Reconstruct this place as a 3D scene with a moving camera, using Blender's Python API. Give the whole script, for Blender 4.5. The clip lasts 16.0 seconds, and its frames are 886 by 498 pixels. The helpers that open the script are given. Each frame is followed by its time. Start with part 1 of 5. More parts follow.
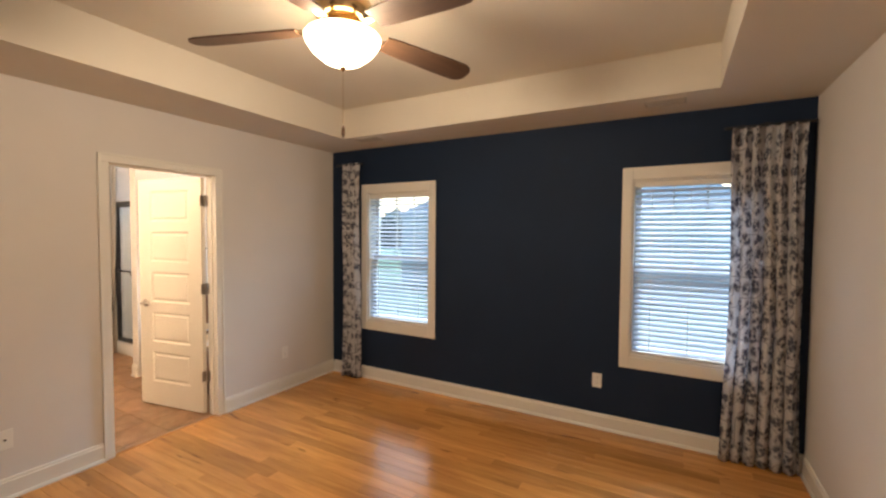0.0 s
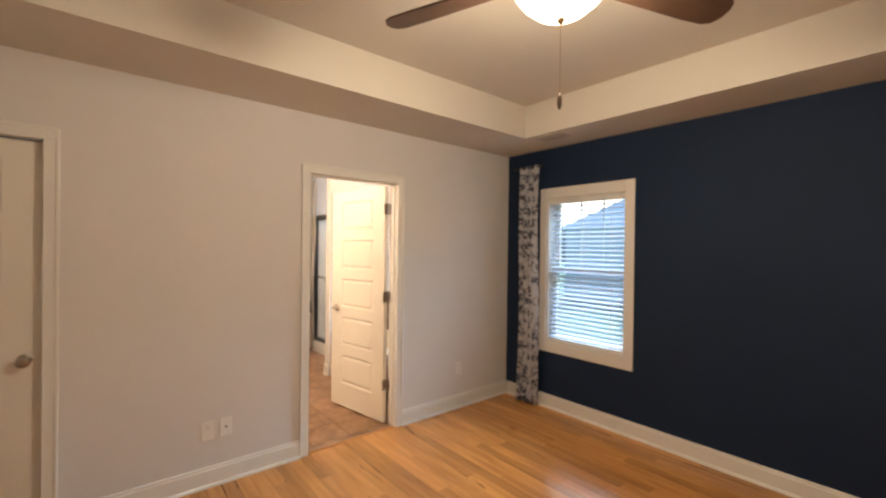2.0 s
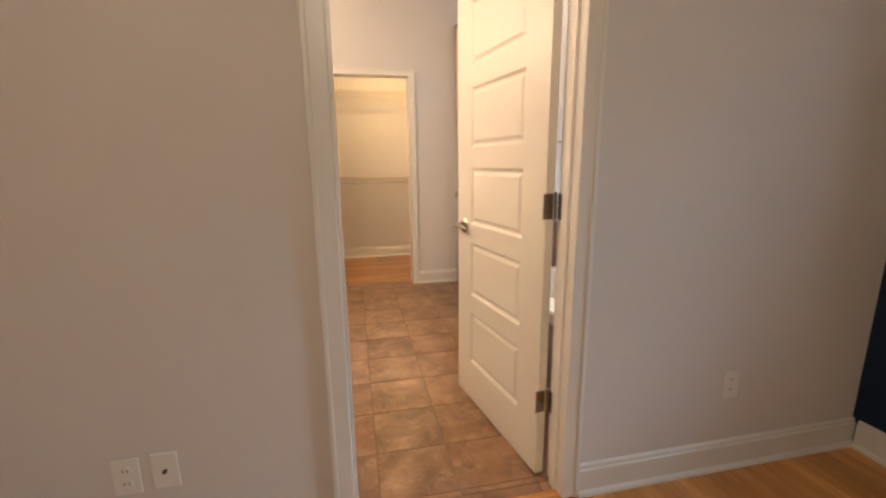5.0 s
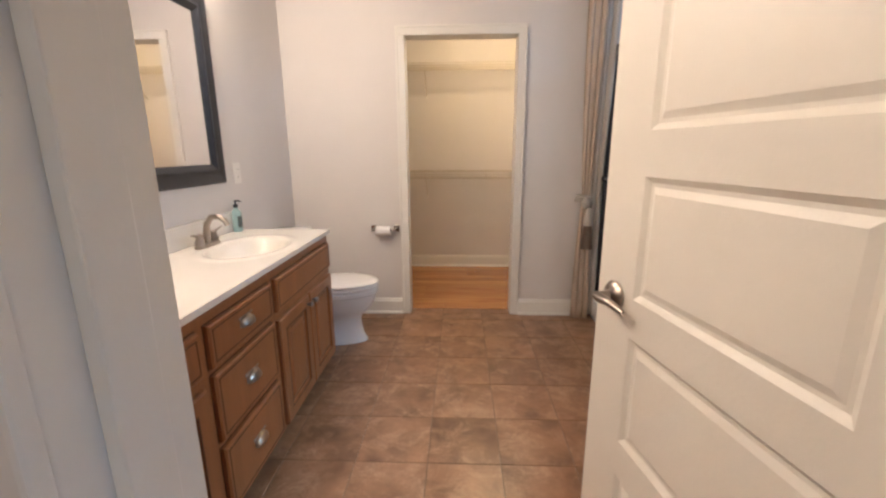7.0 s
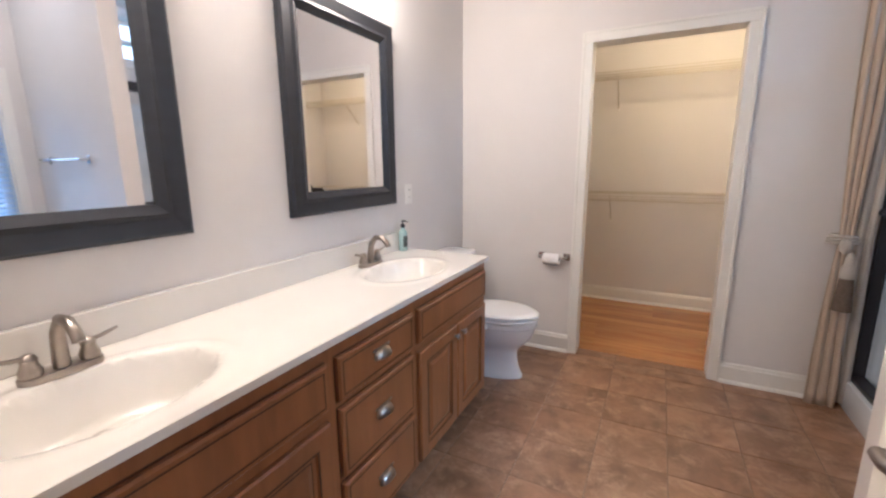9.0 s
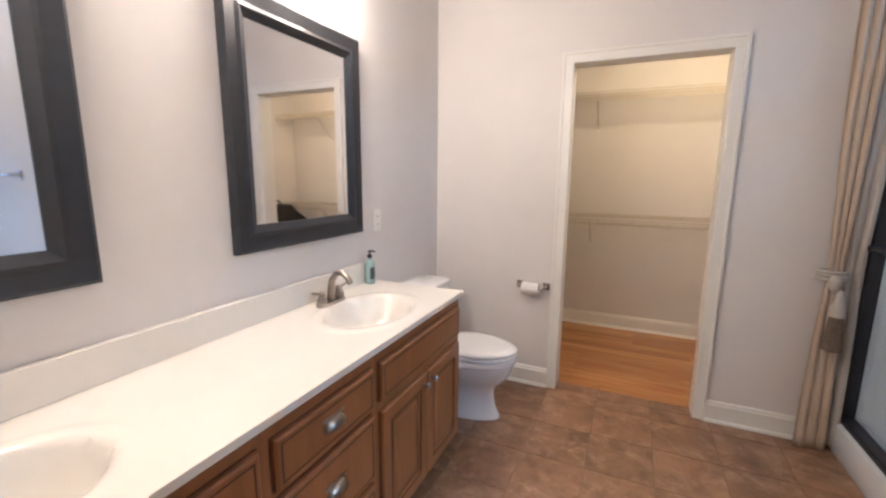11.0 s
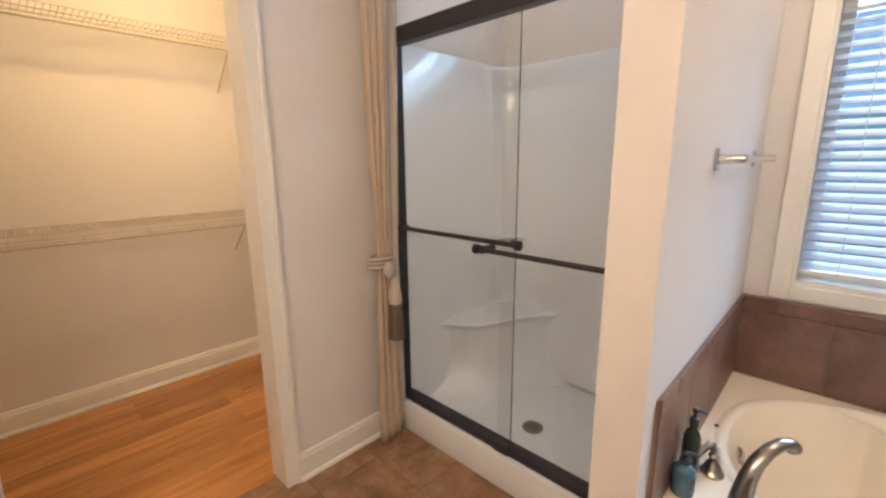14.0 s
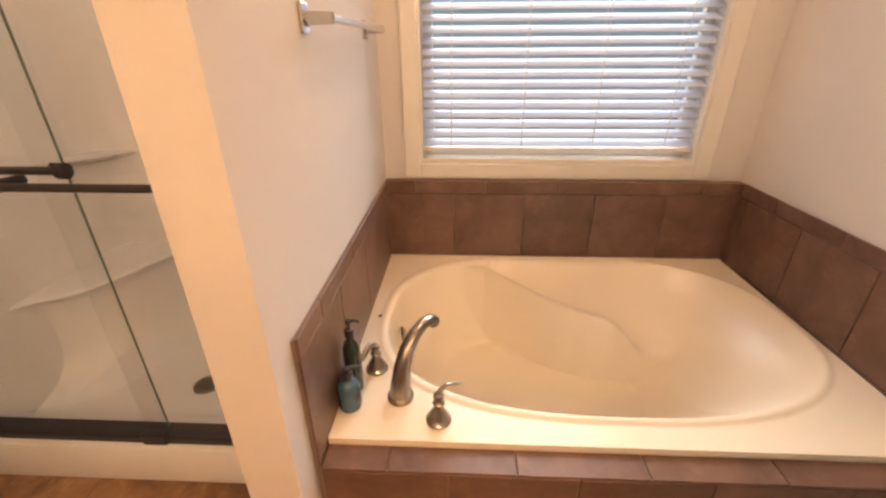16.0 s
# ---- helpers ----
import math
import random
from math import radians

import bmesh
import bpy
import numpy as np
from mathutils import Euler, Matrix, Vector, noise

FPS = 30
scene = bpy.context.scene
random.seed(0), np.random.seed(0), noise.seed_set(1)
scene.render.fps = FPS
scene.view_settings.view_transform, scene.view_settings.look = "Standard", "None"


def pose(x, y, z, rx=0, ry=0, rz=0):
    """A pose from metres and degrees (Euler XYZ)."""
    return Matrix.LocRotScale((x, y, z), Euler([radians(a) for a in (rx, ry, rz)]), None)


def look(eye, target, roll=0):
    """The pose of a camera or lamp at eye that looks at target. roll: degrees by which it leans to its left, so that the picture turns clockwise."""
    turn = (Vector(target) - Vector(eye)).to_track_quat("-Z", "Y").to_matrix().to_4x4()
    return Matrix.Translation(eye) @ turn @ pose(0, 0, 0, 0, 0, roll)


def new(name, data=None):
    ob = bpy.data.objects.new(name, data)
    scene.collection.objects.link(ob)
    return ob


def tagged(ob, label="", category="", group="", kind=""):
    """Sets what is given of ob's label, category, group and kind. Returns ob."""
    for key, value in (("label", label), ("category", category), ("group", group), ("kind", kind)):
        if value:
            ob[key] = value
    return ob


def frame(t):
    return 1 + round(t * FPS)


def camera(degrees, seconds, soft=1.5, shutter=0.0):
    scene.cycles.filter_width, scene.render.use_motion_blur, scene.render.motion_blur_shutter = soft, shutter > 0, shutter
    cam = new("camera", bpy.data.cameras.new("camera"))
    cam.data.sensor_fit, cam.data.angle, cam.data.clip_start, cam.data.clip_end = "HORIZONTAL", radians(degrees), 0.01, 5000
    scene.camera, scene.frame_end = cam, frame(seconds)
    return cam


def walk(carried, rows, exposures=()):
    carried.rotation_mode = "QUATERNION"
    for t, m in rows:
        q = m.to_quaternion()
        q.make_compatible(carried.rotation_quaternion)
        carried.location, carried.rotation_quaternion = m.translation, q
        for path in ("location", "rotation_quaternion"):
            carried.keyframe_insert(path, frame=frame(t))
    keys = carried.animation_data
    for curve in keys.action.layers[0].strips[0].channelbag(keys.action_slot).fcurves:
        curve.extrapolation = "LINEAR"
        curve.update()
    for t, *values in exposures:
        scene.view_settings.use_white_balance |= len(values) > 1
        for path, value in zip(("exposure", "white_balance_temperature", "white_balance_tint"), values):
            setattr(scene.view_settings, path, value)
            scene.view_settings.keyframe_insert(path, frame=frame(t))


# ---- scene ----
cam = camera(93.5, 16.0, soft=2.4)
PATH = [
    (0, (-1.242, -3.396, 1.577), (0.506, -2.426, 1.502), 0.4),
    (0.5, (-1.257, -3.407, 1.594), (0.299, -2.151, 1.624), 0.7),
    (1, (-1.249, -3.409, 1.609), (0.177, -2.008, 1.674), 1.1),
    (1.5, (-1.154, -3.217, 1.576), (0.202, -1.747, 1.603), 1),
    (2, (-1.043, -2.941, 1.52), (0.238, -1.405, 1.511), 0.7),
    (2.5, (-0.81, -2.714, 1.435), (0.336, -1.08, 1.316), 0.4),
    (3, (-0.63, -2.462, 1.314), (0.393, -0.756, 1.106), 0.3),
    (3.5, (-0.405, -2.143, 1.276), (0.504, -0.383, 0.997), 0.1),
    (4, (-0.204, -1.831, 1.23), (0.538, -0.007, 0.881), -0.2),
    (4.2, (-0.103, -1.72, 1.233), (0.562, 0.13, 0.863), -0.3),
    (6.3, (0.353, -0.434, 1.274), (0.486, 1.514, 0.844), -0.3),
    (6.5, (0.343, -0.332, 1.284), (0.438, 1.616, 0.843), -0.1),
    (6.8, (0.354, -0.231, 1.268), (0.35, 1.719, 0.822), 0.3),
    (7, (0.368, -0.184, 1.268), (0.288, 1.761, 0.809), -0.3),
    (7.5, (0.414, -0.051, 1.27), (0.126, 1.872, 0.803), -0.6),
    (8, (0.437, 0.016, 1.264), (-0.109, 1.882, 0.795), -0.8),
    (8.5, (0.436, 0.048, 1.279), (-0.36, 1.829, 0.838), -1),
    (8.7, (0.423, 0.062, 1.29), (-0.457, 1.809, 0.874), -0.7),
    (10.8, (0.377, 0.198, 1.386), (-0.55, 1.94, 1.061), 0.2),
    (11, (0.351, 0.279, 1.384), (-0.46, 2.075, 1.044), 0.5),
    (11.5, (0.243, 0.503, 1.376), (-0.205, 2.426, 1.053), 0.7),
    (12, (0.217, 0.711, 1.38), (0.025, 2.672, 1.038), 1),
    (12.5, (0.23, 0.952, 1.387), (0.284, 2.918, 1.024), 1.3),
    (13, (0.187, 1.126, 1.364), (0.666, 3.033, 1), 1.1),
    (13.5, (0.142, 1.291, 1.386), (1.105, 3, 0.998), -0.2),
    (14, (0.123, 1.379, 1.379), (1.533, 2.736, 0.964), -0.6),
    (14.5, (0.269, 1.386, 1.383), (1.96, 2.335, 0.893), -1),
    (15, (0.443, 1.37, 1.369), (2.268, 1.919, 0.764), -0.6),
    (15.5, (0.502, 1.333, 1.342), (2.345, 1.59, 0.609), -0.6),
    (16, (0.501, 1.311, 1.318), (2.3, 1.393, 0.45), -0.3),
]
EXPOSURES = [
    (0, 1.48, 6300, 12),
    (1.5, 1.47, 6350, 12),
    (2.7, 1.64, 5350, 11),
    (4.2, 1.3, 5900, 14),
    (6.3, .85, 5500, 10),
    (7.0, .9, 4980, 11),
    (8.0, 1.0, 4500, 11),
    (11.0, .94, 4650, 11),
    (12.2, .98, 4720, 11),
    (13.0, 1.06, 4800, 12),
    (13.5, 1.06, 4880, 12),
    (14.0, 1.1, 5500, 12),
    (14.6, 1.08, 6800, 20),
    (16, 1.09, 8200, 28),
]
walk(cam, [(t, look(e, a, r)) for t, e, a, r in PATH], EXPOSURES)

# ---- world and lights ----
world = bpy.data.worlds.new("sky")
scene.world = world
world.use_nodes = True
wn = world.node_tree.nodes
sky = wn.new("ShaderNodeTexSky")
sky.sky_type = "NISHITA"
sky.sun_disc = False
sky.sun_elevation = radians(38)
sky.sun_rotation = radians(82)
sky.air_density = 1.2
sky.dust_density = 2.5
wn["Background"].inputs["Strength"].default_value = 0.15
world.node_tree.links.new(sky.outputs[0], wn["Background"].inputs["Color"])

sun = new("sun", bpy.data.lights.new("sun", "SUN"))
sun.data.energy, sun.data.angle, sun.data.color = 5.0, radians(60), (.64, .86, 1.0)
sun.matrix_basis = look((0, 0, 10), (-7, 1, 4))


def lamp(name, place, watts, colour, radius):
    ob = new(name, bpy.data.lights.new(name, "POINT"))
    ob.data.energy, ob.data.color, ob.data.shadow_soft_size = watts, colour, radius
    ob.location = place
    return ob


WARM = (1.0, .78, .52)
lamp("fan_bulb", (.19, -2.085, 2.40), 27, WARM, .11)
lamp("closet_bulb", (.72, 3.46, 2.34), 14, (1.0, .62, .24), .06)
lamp("shower_bulb", (1.86, 2.36, 2.72), 1.9, (.92, .95, 1.0), .05)
lamp("tub_bulb", (1.62, .92, 2.70), 9, (1.0, .80, .58), .05)
for y in (.365, .605, 1.53, 1.77):
    lamp("vanity_bulb", (-.785, y, 2.20), 8.5, (1.0, .69, .40), .06)

# ---- materials ----


def mat(name, colour, rough=.5, metal=0.0, grain=0.0, scale=8.0, bump=0.0, bscale=60.0, rand=0.0, spec=.5, stretch=None, tone=None, coat=0.0, rrand=0.0, warp=0.0):
    """A surface with blotches (grain at scale), fine relief (bump at bscale) and a shift from piece to piece (rand)."""
    m = bpy.data.materials.new(name)
    m.use_nodes = True
    nt = m.node_tree
    b = nt.nodes["Principled BSDF"]
    b.inputs["Base Color"].default_value = (*colour, 1)
    b.inputs["Roughness"].default_value = rough
    b.inputs["Metallic"].default_value = metal
    b.inputs["Specular IOR Level"].default_value = spec
    b.inputs["Coat Weight"].default_value = coat
    b.inputs["Coat Roughness"].default_value = .15
    co = nt.nodes.new("ShaderNodeTexCoord")
    mp = nt.nodes.new("ShaderNodeMapping")
    nt.links.new(co.outputs["Object"], mp.inputs[0])
    if stretch:
        mp.inputs["Scale"].default_value = stretch
    if grain or rand:
        n1 = nt.nodes.new("ShaderNodeTexNoise")
        n1.inputs["Scale"].default_value, n1.inputs["Detail"].default_value = scale, 6
        n1.inputs["Roughness"].default_value = .6
        n1.inputs["Distortion"].default_value = warp
        nt.links.new(mp.outputs[0], n1.inputs["Vector"])
        mix = nt.nodes.new("ShaderNodeMix")
        mix.data_type = "RGBA"
        ramp = nt.nodes.new("ShaderNodeMapRange")
        ramp.inputs[1].default_value, ramp.inputs[2].default_value = .3, .7
        nt.links.new(n1.outputs[0], ramp.inputs[0])
        nt.links.new(ramp.outputs[0], mix.inputs[0])
        lo = tone or tuple(c * (1 - grain) for c in colour)
        mix.inputs[6].default_value, mix.inputs[7].default_value = (*lo, 1), (*colour, 1)
        out = mix.outputs[2]
        if rand:
            oi = nt.nodes.new("ShaderNodeObjectInfo")
            r2 = nt.nodes.new("ShaderNodeMapRange")
            r2.inputs[3].default_value, r2.inputs[4].default_value = 1 - rand, 1 + rand
            nt.links.new(oi.outputs["Random"], r2.inputs[0])
            hs = nt.nodes.new("ShaderNodeHueSaturation")
            nt.links.new(out, hs.inputs["Color"])
            nt.links.new(r2.outputs[0], hs.inputs["Value"])
            out = hs.outputs[0]
            mp2 = nt.nodes.new("ShaderNodeVectorMath")
            mp2.operation = "ADD"
            sc = nt.nodes.new("ShaderNodeVectorMath")
            sc.operation = "SCALE"
            sc.inputs[0].default_value = (37, 91, 53)
            nt.links.new(oi.outputs["Random"], sc.inputs[3])
            nt.links.new(co.outputs["Object"], mp2.inputs[0])
            nt.links.new(sc.outputs[0], mp2.inputs[1])
            nt.links.new(mp2.outputs[0], mp.inputs[0])
        nt.links.new(out, b.inputs["Base Color"])
        if rrand:
            r3 = nt.nodes.new("ShaderNodeMapRange")
            r3.inputs[3].default_value, r3.inputs[4].default_value = rough - rrand, rough + rrand
            nt.links.new(n1.outputs[0], r3.inputs[0])
            nt.links.new(r3.outputs[0], b.inputs["Roughness"])
    if bump:
        n2 = nt.nodes.new("ShaderNodeTexNoise")
        n2.inputs["Scale"].default_value, n2.inputs["Detail"].default_value = bscale, 4
        nt.links.new(mp.outputs[0], n2.inputs["Vector"])
        bp = nt.nodes.new("ShaderNodeBump")
        bp.inputs["Strength"].default_value, bp.inputs["Distance"].default_value = bump, .004
        nt.links.new(n2.outputs[0], bp.inputs["Height"])
        nt.links.new(bp.outputs[0], b.inputs["Normal"])
    return m


M_WALL = mat("wall_paint", (.69, .66, .635), .75, grain=.05, scale=1.5, bump=.15, bscale=220)
M_NAVY = mat("navy_paint", (.007, .021, .056), .7, grain=.15, scale=1.5, bump=.15, bscale=220, spec=.3)
M_CEIL = mat("ceiling_paint", (.67, .625, .55), .85, grain=.04, scale=1.2, bump=.2, bscale=180)
M_TRIM = mat("trim_paint", (.76, .74, .69), .35, grain=.04, scale=3, bump=.05, bscale=90)
M_VENT = mat("vent_paint", (.42, .39, .34), .5, grain=.1, scale=20)
M_DOOR = mat("door_paint", (.76, .72, .64), .38, grain=.04, scale=2, bump=.08, bscale=120)
M_JOINT = mat("floor_gap", (.05, .028, .014), .8, grain=.3, scale=9)
M_GROUT = mat("grout", (.22, .155, .105), .9, grain=.25, scale=6, bump=.3, bscale=300)
M_TUBGROUT = mat("tub_grout", (.28, .20, .16), .9, grain=.2, scale=6)
M_TILE = mat("slate_look_tile", (.31, .175, .094), .29, grain=.5, scale=5.5, bump=.15, bscale=24, rand=.14, tone=(.125, .064, .032), rrand=.03, warp=.3)


def cloudy(m, light, amount):
    """Adds pale, fibrous clouds of light over a tile's ground colour, at two sizes."""
    nt = m.node_tree
    b = nt.nodes["Principled BSDF"]
    link = b.inputs["Base Color"].links[0].from_socket
    mp = [n for n in nt.nodes if n.type == "MAPPING"][0]
    fac = []
    for scale, detail, a, z in ((7, 9, .46, .80), (26, 8, .25, .75)):
        n = nt.nodes.new("ShaderNodeTexNoise")
        n.inputs["Scale"].default_value, n.inputs["Detail"].default_value = scale, detail
        n.inputs["Roughness"].default_value, n.inputs["Distortion"].default_value = .68, .5
        nt.links.new(mp.outputs[0], n.inputs["Vector"])
        r = nt.nodes.new("ShaderNodeMapRange")
        r.inputs[1].default_value, r.inputs[2].default_value = a, z
        nt.links.new(n.outputs[0], r.inputs[0])
        fac.append(r.outputs[0])
    mul = nt.nodes.new("ShaderNodeMath")
    mul.operation = "MULTIPLY"
    nt.links.new(fac[0], mul.inputs[0])
    nt.links.new(fac[1], mul.inputs[1])
    amt = nt.nodes.new("ShaderNodeMath")
    amt.operation = "MULTIPLY"
    amt.inputs[1].default_value = amount
    amt.use_clamp = True
    nt.links.new(mul.outputs[0], amt.inputs[0])
    mix = nt.nodes.new("ShaderNodeMix")
    mix.data_type = "RGBA"
    nt.links.new(amt.outputs[0], mix.inputs[0])
    nt.links.new(link, mix.inputs[6])
    mix.inputs[7].default_value = (*light, 1)
    nt.links.new(mix.outputs[2], b.inputs["Base Color"])


cloudy(M_TILE, (.50, .33, .20), 1.5)
M_WALLTILE = mat("brown_wall_tile", (.19, .103, .074), .38, grain=.35, scale=6, bump=.2, bscale=30, rand=.1, tone=(.105, .054, .038), warp=.5)
cloudy(M_WALLTILE, (.30, .19, .14), .8)
M_CAB = mat("stained_maple", (.270, .104, .033), .36, grain=.3, scale=3, bump=.08, bscale=60, rand=.05, stretch=(6, 6, .8), coat=.2)
M_CABDARK = mat("dark_cabinet_brown", (.060, .022, .009), .5, grain=.3, scale=4)
M_MARBLE = mat("cultured_marble", (.72, .69, .635), .16, grain=.04, scale=5, coat=.3)
M_TUB = mat("tub_acrylic", (.84, .75, .61), .28, grain=.02, scale=3, coat=.15)
M_PORC = mat("porcelain", (.80, .80, .80), .1, grain=.02, scale=3, coat=.5)
M_FIBRE = mat("shower_fibreglass", (.80, .84, .88), .15, grain=.03, scale=3, coat=.4)
M_NICKEL = mat("brushed_nickel", (.37, .33, .29), .28, metal=1, grain=.15, scale=40)
M_CHROME = mat("polished_metal", (.60, .58, .56), .12, metal=1, grain=.05, scale=20)
M_BLACK = mat("bronze_black_metal", (.035, .035, .042), .4, metal=.3, grain=.2, scale=12)
M_FRAME = mat("black_wood_frame", (.022, .024, .030), .45, grain=.3, scale=6, stretch=(1, 1, 5), bump=.15, bscale=40)
M_BLADE = mat("fan_blade_wood", (.085, .045, .025), .45, grain=.4, scale=6, stretch=(1, 5, 1))
M_DRAPE = mat("cream_drape", (.53, .43, .32), .8, grain=.1, scale=6, bump=.3, bscale=300)
M_LINING = mat("drape_lining", (.50, .46, .40), .8, grain=.1, scale=6, bump=.3, bscale=300)
M_TASSEL = mat("tassel_thread", (.16, .12, .09), .9, grain=.3, scale=60, bump=.6, bscale=300)
M_PLASTIC = mat("white_plastic", (.78, .76, .72), .35, grain=.02, scale=5)
M_SLOT = mat("dark_slot", (.03, .03, .03), .6, grain=.2, scale=5)
M_PAPER = mat("tissue_paper", (.82, .80, .78), .9, grain=.05, scale=30, bump=.2, bscale=200)
M_WIRE = mat("white_vinyl_wire", (.55, .50, .42), .4, grain=.05, scale=9)
M_BOTTLE = mat("green_pump_bottle", (.02, .035, .03), .15, grain=.2, scale=9, coat=.5)
M_LABEL = mat("bottle_label", (.05, .07, .07), .5, grain=.2, scale=20)
M_GRASS = mat("lawn", (.065, .18, .11), .9, grain=.5, scale=.7, bump=.5, bscale=20)
M_WOODS = mat("far_woods", (.06, .11, .09), .9, grain=.5, scale=1.2, bump=.6, bscale=4)
M_SIDING = mat("grey_siding", (.50, .58, .66), .7, grain=.12, scale=1)
M_ROOF = mat("shingle_roof", (.33, .40, .48), .9, grain=.4, scale=3, bump=.4, bscale=20)
M_DARKGLASS = mat("far_window_glass", (.03, .04, .05), .08, grain=.1, scale=2)
M_BRASS = mat("warm_brass", (.55, .40, .20), .25, metal=1, grain=.1, scale=20)


def oak(name, along, base=(.67, .328, .092), dark=(.45, .200, .056)):
    """Oiled oak strips: long grain, knots and a shift of tone from strip to strip."""
    m = mat(name, base, .20, grain=.5, scale=2.2, bump=.06, bscale=30, rand=.20, tone=dark, coat=.15, rrand=.06,
            stretch=(9, .9, 1) if along == "y" else (.9, 9, 1))
    nt = m.node_tree
    b = nt.nodes["Principled BSDF"]
    link = b.inputs["Base Color"].links[0].from_socket
    mp = [n for n in nt.nodes if n.type == "MAPPING"][0]
    w = nt.nodes.new("ShaderNodeTexNoise")
    w.inputs["Scale"].default_value, w.inputs["Detail"].default_value = 1.3, 3
    w.inputs["Distortion"].default_value = 1.5
    nt.links.new(mp.outputs[0], w.inputs["Vector"])
    r = nt.nodes.new("ShaderNodeMapRange")
    r.inputs[1].default_value, r.inputs[2].default_value = .66, .74
    nt.links.new(w.outputs[0], r.inputs[0])
    mix = nt.nodes.new("ShaderNodeMix")
    mix.data_type = "RGBA"
    nt.links.new(r.outputs[0], mix.inputs[0])
    nt.links.new(link, mix.inputs[6])
    mix.inputs[7].default_value = (.11, .042, .015, 1)
    nt.links.new(mix.outputs[2], b.inputs["Base Color"])
    return m


M_OAK = oak("oak_strips", "y")
M_OAK_X = oak("closet_oak_strips", "x", (.50, .245, .070), (.32, .130, .034))


def glass_mat(name, tint, rough=0.0):
    m = bpy.data.materials.new(name)
    m.use_nodes = True
    nt = m.node_tree
    nt.nodes.clear()
    out = nt.nodes.new("ShaderNodeOutputMaterial")
    mix = nt.nodes.new("ShaderNodeMixShader")
    tr = nt.nodes.new("ShaderNodeBsdfTransparent")
    gl = nt.nodes.new("ShaderNodeBsdfGlossy")
    lw = nt.nodes.new("ShaderNodeLayerWeight")
    lw.inputs[0].default_value = .5
    pw = nt.nodes.new("ShaderNodeMath")
    pw.operation = "POWER"
    pw.inputs[1].default_value = 3.5
    fr = nt.nodes.new("ShaderNodeMath")
    fr.operation = "MULTIPLY_ADD"
    fr.inputs[1].default_value, fr.inputs[2].default_value = .6, .035
    nt.links.new(lw.outputs["Facing"], pw.inputs[0])
    nt.links.new(pw.outputs[0], fr.inputs[0])
    tr.inputs[0].default_value = (*tint, 1)
    gl.inputs["Roughness"].default_value = rough
    nt.links.new(fr.outputs[0], mix.inputs[0])
    nt.links.new(tr.outputs[0], mix.inputs[1])
    nt.links.new(gl.outputs[0], mix.inputs[2])
    nt.links.new(mix.outputs[0], out.inputs[0])
    return m


M_GLASS = glass_mat("window_glass", (.93, .96, .97))
M_SHGLASS = glass_mat("shower_glass", (.978, .986, .986), .02)
M_MIRROR = mat("mirror_silver", (.88, .88, .90), .02, metal=1)


def thin_mat(name, colour, share, rough=.6, pattern=None):
    """Thin stuff that lets some light through (slats, cloth)."""
    m = mat(name, colour, rough, grain=.04, scale=6)
    nt = m.node_tree
    b = nt.nodes["Principled BSDF"]
    out = [n for n in nt.nodes if n.type == "OUTPUT_MATERIAL"][0]
    tl = nt.nodes.new("ShaderNodeBsdfTranslucent")
    mix = nt.nodes.new("ShaderNodeMixShader")
    mix.inputs[0].default_value = share
    tl.inputs[0].default_value = (*colour, 1)
    if pattern:
        pattern(nt, b, tl)
    nt.links.new(b.outputs[0], mix.inputs[1])
    nt.links.new(tl.outputs[0], mix.inputs[2])
    nt.links.new(mix.outputs[0], out.inputs[0])
    return m


